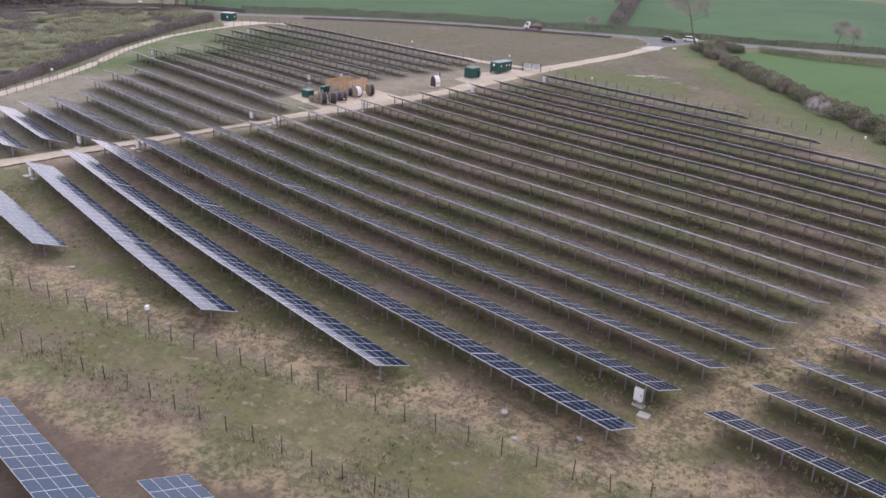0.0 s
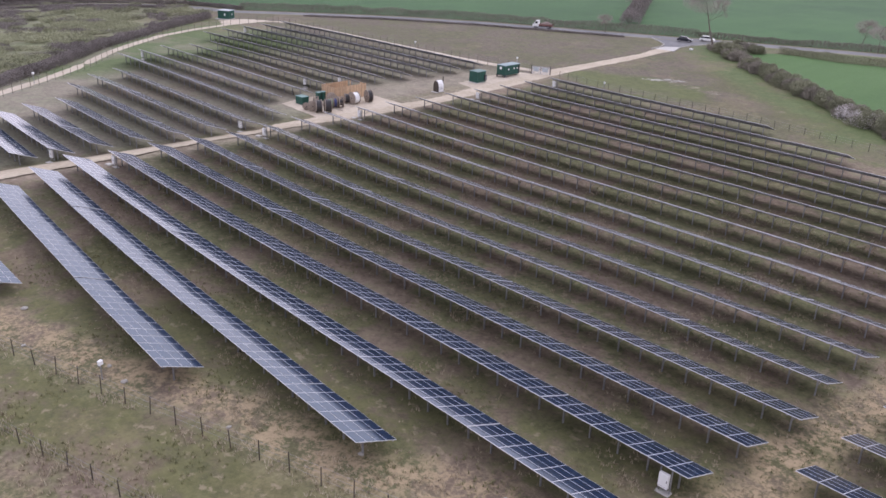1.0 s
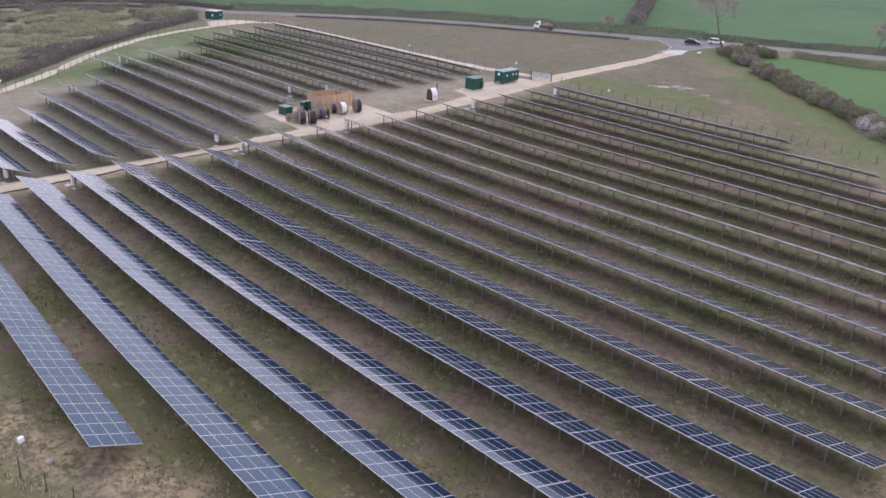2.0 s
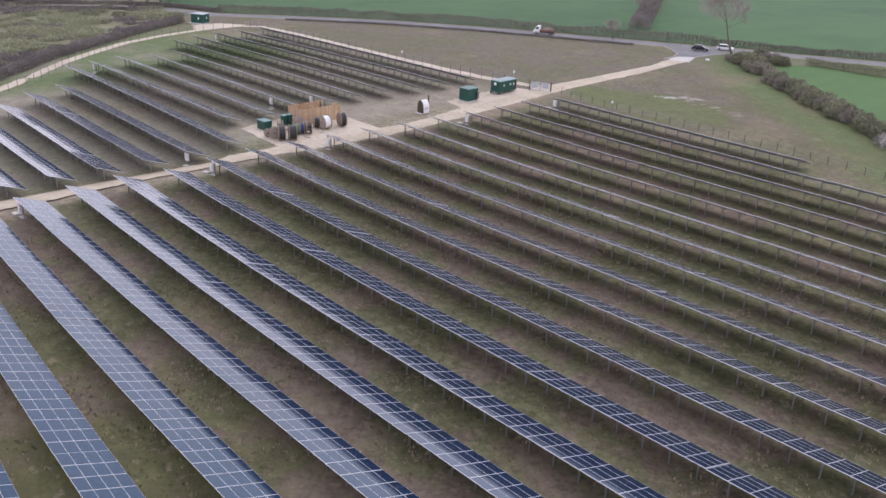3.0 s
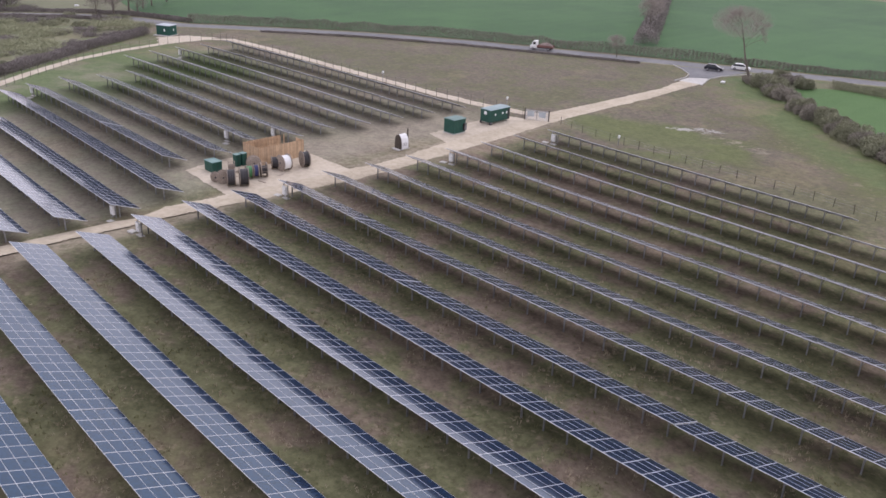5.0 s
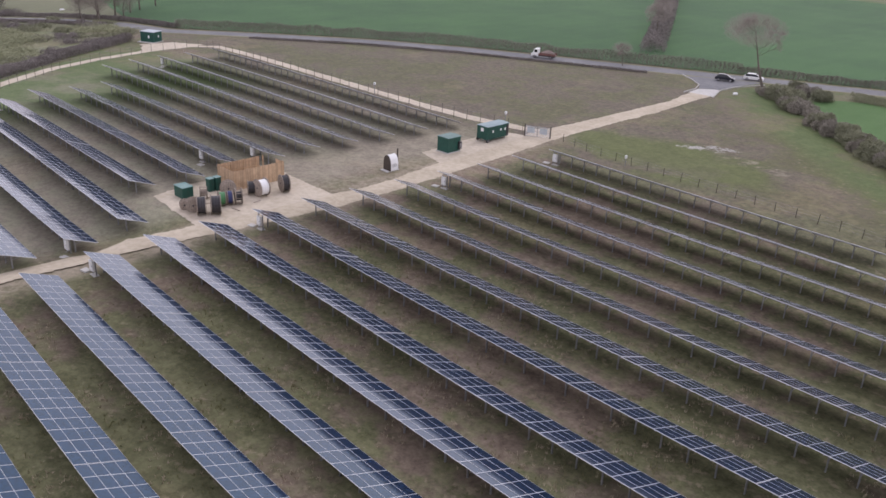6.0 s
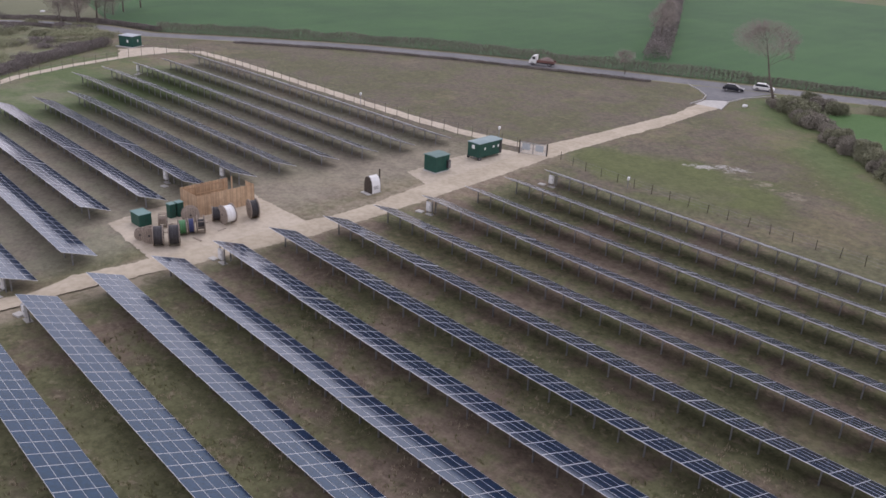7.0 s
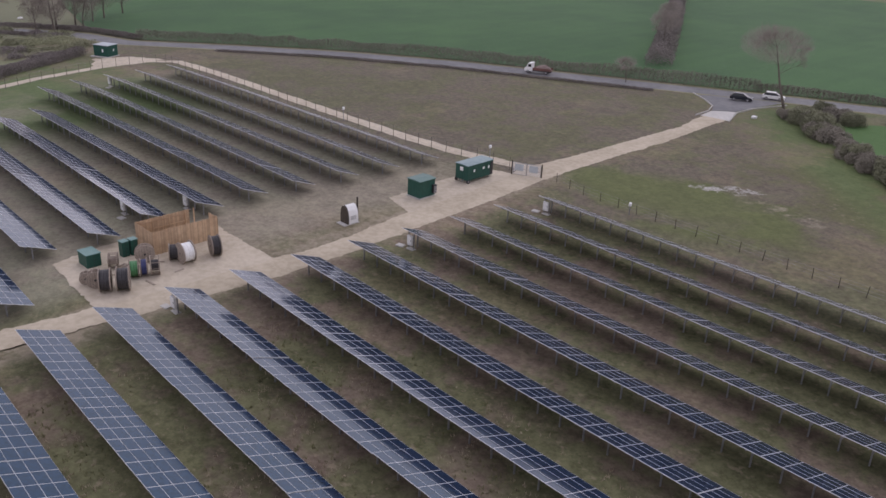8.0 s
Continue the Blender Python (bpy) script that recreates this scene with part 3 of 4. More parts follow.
# ---------------------------------------------------------------- buildings and site plant
def gabled(bm, x0, x1, y0, y1, z0, z1, rise):
    """A shallow roof slab with its ridge along y."""
    m = (x0 + x1) / 2
    prof = [(x0, z0), (x1, z0), (x1, z1), (m, z1 + rise), (x0, z1)]
    a = [bm.verts.new((x, y0, z)) for x, z in prof]
    b = [bm.verts.new((x, y1, z)) for x, z in prof]
    bm.faces.new(a)
    bm.faces.new(b[::-1])
    for i in range(5):
        j = (i + 1) % 5
        bm.faces.new((a[j], a[i], b[i], b[j]))
    bmesh.ops.recalc_face_normals(bm, faces=bm.faces)


def ribbed_wall(body, x0, x1, y, z0, z1, axis, step=0.28):
    """Shallow vertical ribs on a steel wall along x (axis 0) or y (axis 1)."""
    n = int((x1 - x0) / step)
    for i in range(n):
        c = x0 + (i + 0.5) * (x1 - x0) / n
        if axis == 0:
            part("rib", boxed(c - 0.07, c + 0.07, y - 0.025, y + 0.002, z0, z1), MAT["greenpaint"], body)
        else:
            part("rib", boxed(y - 0.002, y + 0.025, c - 0.07, c + 0.07, z0, z1), MAT["greenpaint"], body)


def container():
    t = thing("substation_kiosk", -133.8, 146.25, 2, 0.03, label="dark green ribbed steel kiosk beside the track", category="kiosk")
    w, d, h = 1.2, 1.45, 2.45
    part("plinth", boxed(-w - 0.12, w + 0.12, -d - 0.12, d + 0.12, -0.3, 0.14, bevel=0.02), MAT["concrete"], t)
    body = part("body", boxed(-w, w, -d, d, 0.14, h, bevel=0.03), MAT["greenpaint"], t)
    ribbed_wall(body, -w + 0.1, w - 0.1, -d, 0.25, h - 0.12, 0)
    ribbed_wall(body, -d + 0.1, d - 0.1, w, 0.25, h - 0.12, 1)
    bm = bmesh.new()
    gabled(bm, -w - 0.1, w + 0.1, -d - 0.1, d + 0.1, h, h + 0.08, 0.10)
    part("roof", bm, MAT["greenroof"], t, "weathered lighter green roof")
    door = part("door", boxed(-0.6, 0.6, d - 0.01, d + 0.06, 0.2, 2.2, bevel=0.01), MAT["greenpaint"], t)
    part("door_handle", boxed(0.42, 0.5, d + 0.06, d + 0.1, 1.1, 1.3), MAT["steel"], door)
    box_ = part("cooling_unit", boxed(w, w + 0.4, d - 0.65, d - 0.05, 0.5, 1.7, bevel=0.03), MAT["cable"], t, "dark cooling unit on the side wall")
    bm = bmesh.new()
    for i in range(5):
        box(bm, w + 0.4, w + 0.415, d - 0.6, d - 0.1, 0.6 + i * 0.2, 0.72 + i * 0.2)
    part("grille", bm, MAT["steel"], box_)


def site_cabin():
    t = thing("site_cabin", -134.0, 156.8, 2, 0.03, label="long dark green steel site cabin with white window panels", category="cabin")
    w, d, z0, z1 = 1.2, 2.7, 0.42, 2.6
    body = part("body", boxed(-w, w, -d, d, z0, z1, bevel=0.03), MAT["greenpaint"], t)
    ribbed_wall(body, -w + 0.1, w - 0.1, -d, z0 + 0.1, z1 - 0.1, 0)
    ribbed_wall(body, -d + 0.1, d - 0.1, w, z0 + 0.1, z1 - 0.1, 1)
    bm = bmesh.new()
    gabled(bm, -w - 0.08, w + 0.08, -d - 0.08, d + 0.08, z1, z1 + 0.06, 0.08)
    part("roof", bm, MAT["cabinroof"], t, "weathered lighter green roof")
    for y, zz, a, b in ((-1.4, 1.75, 0.16, 0.2), (0.6, 1.8, 0.2, 0.17), (1.7, 1.75, 0.16, 0.2)):
        q = part("window_shutter", boxed(w + 0.02, w + 0.07, y - a, y + a, zz - b, zz + b, bevel=0.01), MAT["white"], t, "white window panel")
        part("frame", boxed(w + 0.015, w + 0.045, y - a - 0.06, y + a + 0.06, zz - b - 0.06, zz + b + 0.06), MAT["greenpaint"], q)
    part("notice_board", boxed(-0.28, 0.28, -d - 0.07, -d - 0.02, 1.75, 2.3), MAT["white"], t, "white notice board")
    part("door", boxed(w + 0.0, w + 0.06, 2.05, 2.6, z0 + 0.08, 2.4, bevel=0.01), MAT["cable"], t, "dark door at the end")
    part("drawbar", tubed((0.5, -d - 0.5, 0.35), (0.5, -d, 0.5), 0.05), MAT["steel"], t)
    for y in (-2.0, 2.0):
        for x in (-1.0, 1.0):
            part("jack_leg", boxed(x - 0.07, x + 0.07, y - 0.07, y + 0.07, -0.1, z0 + 0.02), MAT["steel"], t)
    for x in (-1.12, 1.12):
        wheel = part("wheel", tubed((x - 0.1, -2.5, 0.28), (x + 0.1, -2.5, 0.28), 0.3, 18), MAT["cable"], t)
        part("hub", tubed((x - 0.115, -2.5, 0.28), (x + 0.115, -2.5, 0.28), 0.13, 12), MAT["steel"], wheel)


def boundary_kiosk():
    t = thing("substation_kiosk", -251.8, 153.9, 27, 0.03, label="dark green steel kiosk with pale roof by the path", category="kiosk")
    w, d, h = 2.0, 1.7, 2.6
    part("plinth", boxed(-w - 0.6, w + 0.3, -d - 0.7, d + 0.2, -0.4, 0.12, bevel=0.02), MAT["concrete"], t)
    body = part("body", boxed(-w, w, -d, d, 0.12, h, bevel=0.03), MAT["greenpaint"], t)
    ribbed_wall(body, -w + 0.1, w - 0.1, -d, 0.25, h - 0.12, 0)
    ribbed_wall(body, -d + 0.1, d - 0.1, w, 0.25, h - 0.12, 1)
    part("roof", boxed(-w - 0.12, w + 0.12, -d - 0.12, d + 0.12, h, h + 0.12, bevel=0.03), MAT["greyroof"], t, "pale grey flat roof")
    part("sign", boxed(0.35, 0.75, -d - 0.05, -d - 0.026, 1.1, 1.8), MAT["white"], t, "small white warning sign")
    part("sign", boxed(w + 0.026, w + 0.05, 0.1, 0.4, 1.2, 1.75), MAT["white"], t, "small white warning sign")


def cabinet_box(name, x, y, w, d, h, rz, label, mat="greenpaint", lid=True):
    t = thing(name, x, y, rz, 0.04, label=label, category="cabinet")
    part("body", boxed(-w / 2, w / 2, -d / 2, d / 2, 0.0, h, bevel=0.03), MAT[mat], t)
    if lid:
        part("lid", boxed(-w / 2 - 0.05, w / 2 + 0.05, -d / 2 - 0.05, d / 2 + 0.05, h, h + 0.1, bevel=0.03), MAT["lid"], t, "lighter green lid")
    bm = bmesh.new()
    box(bm, w / 2 - 0.012, w / 2 + 0.012, -0.012, 0.012, 0.08, h - 0.06)
    box(bm, w / 2 - 0.01, w / 2 + 0.03, 0.1, 0.14, h * 0.5, h * 0.5 + 0.2)
    part("door_seam", bm, MAT["cable"], t)
    return t


def arched_shelter():
    t = thing("arched_shelter", -132.5, 132.9, 0, 0.02, label="small dark shelter with curved white front panel", category="shelter")
    part("slab", boxed(-0.9, 0.8, -1.4, 1.0, -0.2, 0.06, bevel=0.02), MAT["concrete"], t)
    prof = [(-0.75, 0.06), (0.72, 0.06), (0.70, 1.1), (0.55, 1.75), (0.25, 2.2), (-0.1, 2.36), (-0.45, 2.2), (-0.68, 1.7), (-0.75, 1.0)]
    bm = bmesh.new()
    a = [bm.verts.new((x, -0.85, z)) for x, z in prof]
    b = [bm.verts.new((x, 0.85, z)) for x, z in prof]
    bm.faces.new(a)
    bm.faces.new(b[::-1])
    for i in range(len(prof)):
        j = (i + 1) % len(prof)
        bm.faces.new((a[j], a[i], b[i], b[j]))
    bmesh.ops.recalc_face_normals(bm, faces=bm.faces)
    part("body", bm, MAT["post"], t)
    sheet = [(x * 1.03, z + 0.02) for x, z in prof[1:7]]
    bm = bmesh.new()
    rows = [[bm.verts.new((x + o, y, z + o)) for x, z in sheet for o in (0.0,)] for y in (-0.62, 0.8) for _ in (0,)]
    for i in range(len(sheet) - 1):
        bm.faces.new((rows[0][i], rows[0][i + 1], rows[1][i + 1], rows[1][i]))
    bmesh.ops.recalc_face_normals(bm, faces=bm.faces)
    bmesh.ops.solidify(bm, geom=bm.faces[:], thickness=0.04)
    p = part("front_panel", bm, MAT["white"], t, "curved white front panel")
    bm = bmesh.new()
    for i in range(4):
        box(bm, 0.735, 0.75, -0.35, 0.5 - 0.1 * (i % 2), 0.6 + i * 0.13, 0.65 + i * 0.13)
    part("text_bar", bm, MAT["steel"], p)
    part("pole", tubed((0.1, 1.15, 0.0), (0.1, 1.15, 3.1), 0.11, 10), MAT["post"], t, "dark timber pole")


def timber_screen():
    t = thing("timber_screen", -140.4, 113.9, 1.5, 0.02, label="tall fresh larch board enclosure on the stone pad", category="fence")
    rng_ = random.Random(3)
    x0, x1, y0, y1, h = -2.05, 2.1, -4.2, 4.0, 2.7
    mesh = {}

    def board(x, y, side, hh, w=0.145):
        key = (side, round(hh, 2))
        if key not in mesh:
            bm = bmesh.new()
            if side == "x":
                box(bm, -0.014, 0.014, -w / 2, w / 2, 0, hh, bevel=0.004)
            else:
                box(bm, -w / 2, w / 2, -0.014, 0.014, 0, hh, bevel=0.004)
            me = bpy.data.meshes.new("board")
            bm.to_mesh(me)
            bm.free()
            me.materials.append(MAT["timber"])
            mesh[key] = me
        q = new("board", mesh[key])
        q.parent = t
        q.matrix_basis = Matrix.Translation((x + rng_.uniform(-0.006, 0.006), y, rng_.uniform(-0.03, 0.03)))
    n = int((y1 - y0) / 0.152)
    for i in range(n):
        y = y0 + (i + 0.5) * 0.152
        board(x1, y, "x", h if y < 3.0 else h - 0.12)
        if y < 2.6:
            board(x0, y, "x", h)
    m = int((x1 - x0) / 0.152)
    for i in range(m):
        x = x0 + (i + 0.5) * 0.152
        board(x, y0, "y", h)
        if i > m // 2:
            board(x, y1, "y", h - 0.12)
    for x, ys_ in ((x1 - 0.09, (-4.05, -2.1, 0.0, 2.1, 3.85)), (x0 + 0.09, (-4.05, -2.1, 0.0, 2.1, 3.2))):
        for y in ys_:
            part("post", boxed(x - 0.06, x + 0.06, y - 0.06, y + 0.06, -0.3, h + 0.06), MAT["timber"], t)
    for x in (x1 - 0.05, x0 + 0.05):
        for z in (0.5, 1.4, 2.3):
            part("rail", boxed(x - 0.03, x + 0.03, y0 + 0.1, y1 - (0.1 if x > 0 else 1.6), z - 0.05, z + 0.05), MAT["timber"], t)


def cable_drum(x, y, r, w, axis_deg, label, wound="cable", fill=0.86, lying=False):
    """Two plank flanges and a barrel with cable; axis_deg is the heading of the axle."""
    t = thing("cable_drum", x, y, axis_deg, 0.04, label=label, category="cable drum", group="cable drums on the storage pad")
    body = Matrix.Translation((0, 0, r)) if not lying else Matrix.Translation((0, 0, w / 2)) @ Matrix.Rotation(radians(90), 4, "Y")

    def place(bm):
        bmesh.ops.transform(bm, matrix=body, verts=bm.verts)
        return bm
    for s in (-1, 1):
        bm = tubed((s * w / 2 - 0.045, 0, 0), (s * w / 2 + 0.045, 0, 0), r, 28)
        fl = part("flange", place(bm), MAT["weathered"], t)
        bm = bmesh.new()
        tube(bm, (s * (w / 2 + 0.045), 0, 0), (s * (w / 2 + 0.06), 0, 0), 0.13, 12)
        part("axle_plate", place(bm), MAT["cable"], fl)
        bm = bmesh.new()
        for a in range(6):
            an = math.pi * a / 3
            tube(bm, (s * (w / 2 + 0.048), r * 0.55 * math.cos(an), r * 0.55 * math.sin(an)), (s * (w / 2 + 0.058), r * 0.55 * math.cos(an), r * 0.55 * math.sin(an)), 0.035, 6)
        for k in range(-3, 4):
            yy = k * r * 0.27
            hh = math.sqrt(max(0.01, r * r - yy * yy)) * 0.97
            box(bm, s * (w / 2 + 0.047) - 0.004, s * (w / 2 + 0.047) + 0.004, yy - 0.006, yy + 0.006, -hh, hh)
        part("plank_face", place(bm), MAT["post"], fl)
    bm = bmesh.new()
    n, ring = 9, []
    for i in range(n):
        c = -w / 2 + 0.05 + (i + 0.5) * (w - 0.1) / n
        hw = (w - 0.1) / n / 2
        for e in (-1, 1):
            ring.append((c + e * hw * 0.6, r * fill * (0.965 if e * hw > 0 and i % 3 == 0 else 1.0)))
    turns = [[bm.verts.new((c, rr * math.cos(math.tau * a / 22), rr * math.sin(math.tau * a / 22))) for a in range(22)] for c, rr in ring]
    for p, q in zip(turns, turns[1:]):
        for a in range(22):
            bm.faces.new((p[a], p[a - 1], q[a - 1], q[a]))
    bm.faces.new(turns[0][::-1])
    bm.faces.new(turns[-1])
    bmesh.ops.recalc_face_normals(bm, faces=bm.faces)
    part("wound_cable", place(bm), MAT[wound], t)
    if fill < 0.8:
        for a in range(10):
            an = 2 * math.pi * a / 10
            bm = bmesh.new()
            tube(bm, (-w / 2, r * 0.97 * math.cos(an), r * 0.97 * math.sin(an)), (w / 2, r * 0.97 * math.cos(an), r * 0.97 * math.sin(an)), 0.03, 4)
            part("batten", place(bm), MAT["weathered"], t)


container()
site_cabin()
boundary_kiosk()
arched_shelter()
timber_screen()
cabinet_box("control_cabinet", -140.3, 103.4, 2.1, 1.6, 1.45, 2, "dark green steel cabinet with lighter lid on the pad")
cabinet_box("control_cabinet", -140.15, 107.2, 0.85, 0.8, 1.75, 5, "tall dark green cabinet beside the timber enclosure")
cabinet_box("control_cabinet", -140.05, 108.2, 0.85, 0.8, 1.8, 5, "tall dark green cabinet beside the timber enclosure")
DRUM = "weathered wooden cable drum wound with "
cable_drum(-136.0, 101.2, 0.66, 0.7, -25, "small weathered wooden cable drum half empty", "weathered", 0.6)
cable_drum(-134.7, 101.7, 0.92, 0.9, -28, "weathered wooden cable drum with planked flanges", "weathered", 0.62)
cable_drum(-133.3, 102.1, 1.22, 1.08, 62, DRUM + "black cable, beside its pair")
cable_drum(-132.4, 103.6, 1.27, 1.19, 62, DRUM + "black cable, standing upright")
cable_drum(-134.5, 105.7, 0.96, 0.86, 66, DRUM + "green cable", "greencable")
cable_drum(-134.3, 106.7, 0.96, 0.65, 66, DRUM + "blue cable", "bluecable")
cable_drum(-133.8, 107.7, 1.07, 0.86, 66, DRUM + "a little black cable", "cable", 0.55)
cable_drum(-137.2, 108.2, 1.07, 0.65, -22, "pale empty cable drum leaning by the enclosure", "weathered", 0.5)
cable_drum(-138.0, 105.0, 0.85, 0.86, 60, "small pale wooden cable drum nearly empty", "weathered", 0.55)
cable_drum(-135.9, 111.0, 0.96, 0.97, 60, DRUM + "black cable, by the timber boards")
cable_drum(-134.5, 111.7, 1.22, 1.30, 88, "grey wooden cable drum with white wrapped cable", "white", 0.85)
cable_drum(-134.2, 115.1, 1.22, 0.97, 75, DRUM + "black cable by the pad")


def plank(x, y, l, rz, label):
    t = thing("plank", x, y, rz, 0.06, label=label, category="timber", group="loose timber on the pad")
    part("board", boxed(-l / 2, l / 2, -0.11, 0.11, 0.0, 0.05, bevel=0.008), MAT["weathered"], t)


for x, y, l, rz in ((-136.6, 103.2, 2.1, 20), (-136.2, 104.0, 1.6, 75), (-135.8, 107.0, 1.9, -15), (-136.4, 109.3, 1.4, 50), (-132.2, 106.3, 1.5, 10), (-133.0, 110.0, 1.2, 100)):
    plank(x, y, l, rz, "loose grey plank lying on the stone pad")


def pallet(x, y, rz, tilt):
    """Five top boards on three bearers."""
    t = thing("pallet", x, y, rz, 0.05, label="weathered timber pallet leaning on a cable drum" if tilt else "weathered timber pallet on the stone pad", category="pallet")
    m = Matrix.Rotation(radians(tilt), 4, "X")
    for i in range(5):
        bm = boxed(-0.6, 0.6, -0.5 + i * 0.22, -0.38 + i * 0.22, 0.1, 0.122)
        bmesh.ops.transform(bm, matrix=m, verts=bm.verts)
        part("board", bm, MAT["weathered"], t)
    for q in (-0.54, 0.0, 0.54):
        bm = boxed(q - 0.05, q + 0.05, -0.5, 0.5, 0.0, 0.1)
        bmesh.ops.transform(bm, matrix=m, verts=bm.verts)
        part("bearer", bm, MAT["weathered"], t)


pallet(-137.4, 106.0, 25, 0)
pallet(-139.0, 109.4, -10, 0)


def combiner_box(x, y, rz=0.0, slab=(1.15, -1.0)):
    t = thing("inverter_cabinet", x, y, rz, 0, label="white steel inverter cabinet on a stand under the panels", category="inverter", group="white inverter cabinets")
    part("plinth", boxed(-0.55, 0.55, -0.34, 0.3, -0.25, 0.07, bevel=0.02), MAT["concrete"], t)
    for s in (-0.45, 0.45):
        part("leg", boxed(s - 0.04, s + 0.04, -0.06, 0.06, 0.05, 2.0), MAT["steel"], t)
    body = part("body", boxed(-0.39, 0.39, -0.36, -0.06, 0.55, 1.75, bevel=0.03), MAT["white"], t)
    part("door_seam", boxed(-0.38, 0.38, -0.368, -0.358, 0.68, 0.695), MAT["steel"], body)
    part("handle", boxed(0.27, 0.31, -0.39, -0.355, 1.1, 1.3), MAT["cable"], body)
    if slab:
        s = thing("pit_cover", x + slab[0], y + slab[1], rz + 12, 0.0, label="pale concrete pit cover lying in the grass", category="pit cover", group="pit covers")
        part("slab", boxed(-0.5, 0.5, -0.38, 0.38, -0.1, 0.12, bevel=0.03), MAT["concrete"], s)


for k in (1, 4, 8, 11, 15, 18):
    combiner_box(TIP_X[k] + 1.2, row_y(k, TIP_X[k]) + 0.45, 0.0, (-1.55, -0.3))
combiner_box(END_X[4] - 2.4, row_y(4, END_X[4]) + 0.35)
for x, k in ((-133.2, 3), (-133.4, 8), (-152.0, 12), (-149.0, 13), (LEFT_X[10] + 0.8, 10), (LEFT_X[16] + 0.8, 16)):
    combiner_box(x, far_y(k, x) + 0.9)


# ---------------------------------------------------------------- fences, gate, posts
def wire_fence(name, line, step, h, label, lean=0.04, wires=3, r=0.05, mat="post"):
    """Round timber posts with strained wires."""
    t = new(name)
    t.location = (*line[0], ground_z(*line[0]))
    tagged(t, label, "fence")
    rg = random.Random(len(line) + int(abs(line[0][0])))
    me = bpy.data.meshes.new("post")
    bm = tubed((0, 0, -0.4), (0, 0, h), r, 7, r * 0.85)
    bm.to_mesh(me)
    bm.free()
    me.materials.append(MAT[mat])
    prev, bmw = None, bmesh.new()
    ox, oy, oz = t.location
    for x, y, a in along(line, step):
        q = new("post", me)
        q.parent = t
        z = ground_z(x, y)
        q.matrix_basis = Matrix.Translation((x - ox, y - oy, z - oz)) @ Matrix.Rotation(rg.gauss(0, lean), 4, "X") @ Matrix.Rotation(rg.gauss(0, lean), 4, "Y") @ Matrix.Diagonal((1, 1, rg.uniform(0.92, 1.06), 1))
        if prev:
            for i in range(wires):
                f = h * (0.95 - 0.3 * i)
                tube(bmw, (prev[0] - ox, prev[1] - oy, prev[2] - oz + f), (x - ox, y - oy, z - oz + f), 0.008, 3)
        prev = (x, y, z)
    wire = part("wire", bmw, MAT["steel"], t)
    wire["kind"] = "stuff"


wire_fence("wire_fence", [(-120.4, 15.8), (-89.5, 25.5), (-24.1, 44.0), (-7.9, 49.0)], 2.85, 1.75, "post and wire boundary fence along the worn strip")
wire_fence("wire_fence", [(-114.6, 10.7), (-77.8, 20.9), (-35.3, 31.9), (-19.5, 36.0)], 2.8, 1.55, "older post and wire fence in tall dry grass")
wire_fence("wire_fence", [(-124.8, 164.4), (-119.1, 163.0), (-78.1, 161.0), (-50, 157.2)], 3.0, 1.4, "post and wire fence beside the open grass")
wire_fence("deer_fence", [(-133.2, 163.6), (-147, 161.5), (-178, 160.7), (-212, 160.6), (-236.5, 160.4), (-237.8, 147), (-234, 133.5), (-228.5, 121.3), (-219, 109.2), (-207, 95.5), (-196.5, 83.8), (-176, 57.5), (-158, 31)], 3.0, 2.0, "tall post and wire deer fence along the pale path", 0.02, 5, 0.05, "bark")


def mesh_gate():
    t = thing("field_gate", -131.6, 162.3, 23, 0, label="pair of galvanised steel mesh gates at the entrance", category="gate")
    for s, x0 in ((0, 0.1), (1, 2.3)):
        bm = bmesh.new()
        x1 = x0 + 2.1
        for a, b in (((x0, 0, 0.15), (x1, 0, 0.15)), ((x0, 0, 1.95), (x1, 0, 1.95)), ((x0, 0, 0.15), (x0, 0, 1.95)), ((x1, 0, 0.15), (x1, 0, 1.95)), ((x0, 0, 1.05), (x1, 0, 1.05))):
            tube(bm, a, b, 0.035, 6)
        g = part("gate_leaf", bm, MAT["steel"], t)
        bm = bmesh.new()
        for i in range(1, 20):
            tube(bm, (x0 + i * 0.105, 0, 0.15), (x0 + i * 0.105, 0, 1.95), 0.013, 4)
        for i in range(1, 12):
            tube(bm, (x0, 0, 0.15 + i * 0.15), (x1, 0, 0.15 + i * 0.15), 0.013, 4)
        part("mesh_infill", bm, MAT["alu"], g)
        part("sign", boxed(x0 + 0.35, x0 + 1.65, -0.05, -0.03, 0.75, 1.75), MAT["greyroof"], g, "pale grey notice plate")
    for x in (0.0, 4.55):
        part("gate_post", boxed(x - 0.08, x + 0.08, -0.08, 0.08, -0.3, 2.2, bevel=0.01), MAT["post"], t)


mesh_gate()


def camera_post(x, y, h, label):
    t = thing("camera_post", x, y, 20, 0, label=label, category="post")
    part("pole", tubed((0, 0, -0.3), (0, 0, h), 0.06, 8), MAT["steel"], t)
    part("head", boxed(-0.16, 0.16, -0.22, 0.22, h - 0.25, h + 0.2, bevel=0.05), MAT["white"], t, "white box at the top")
    part("bracket", boxed(-0.03, 0.03, -0.3, 0.0, h - 0.35, h - 0.28), MAT["steel"], t)


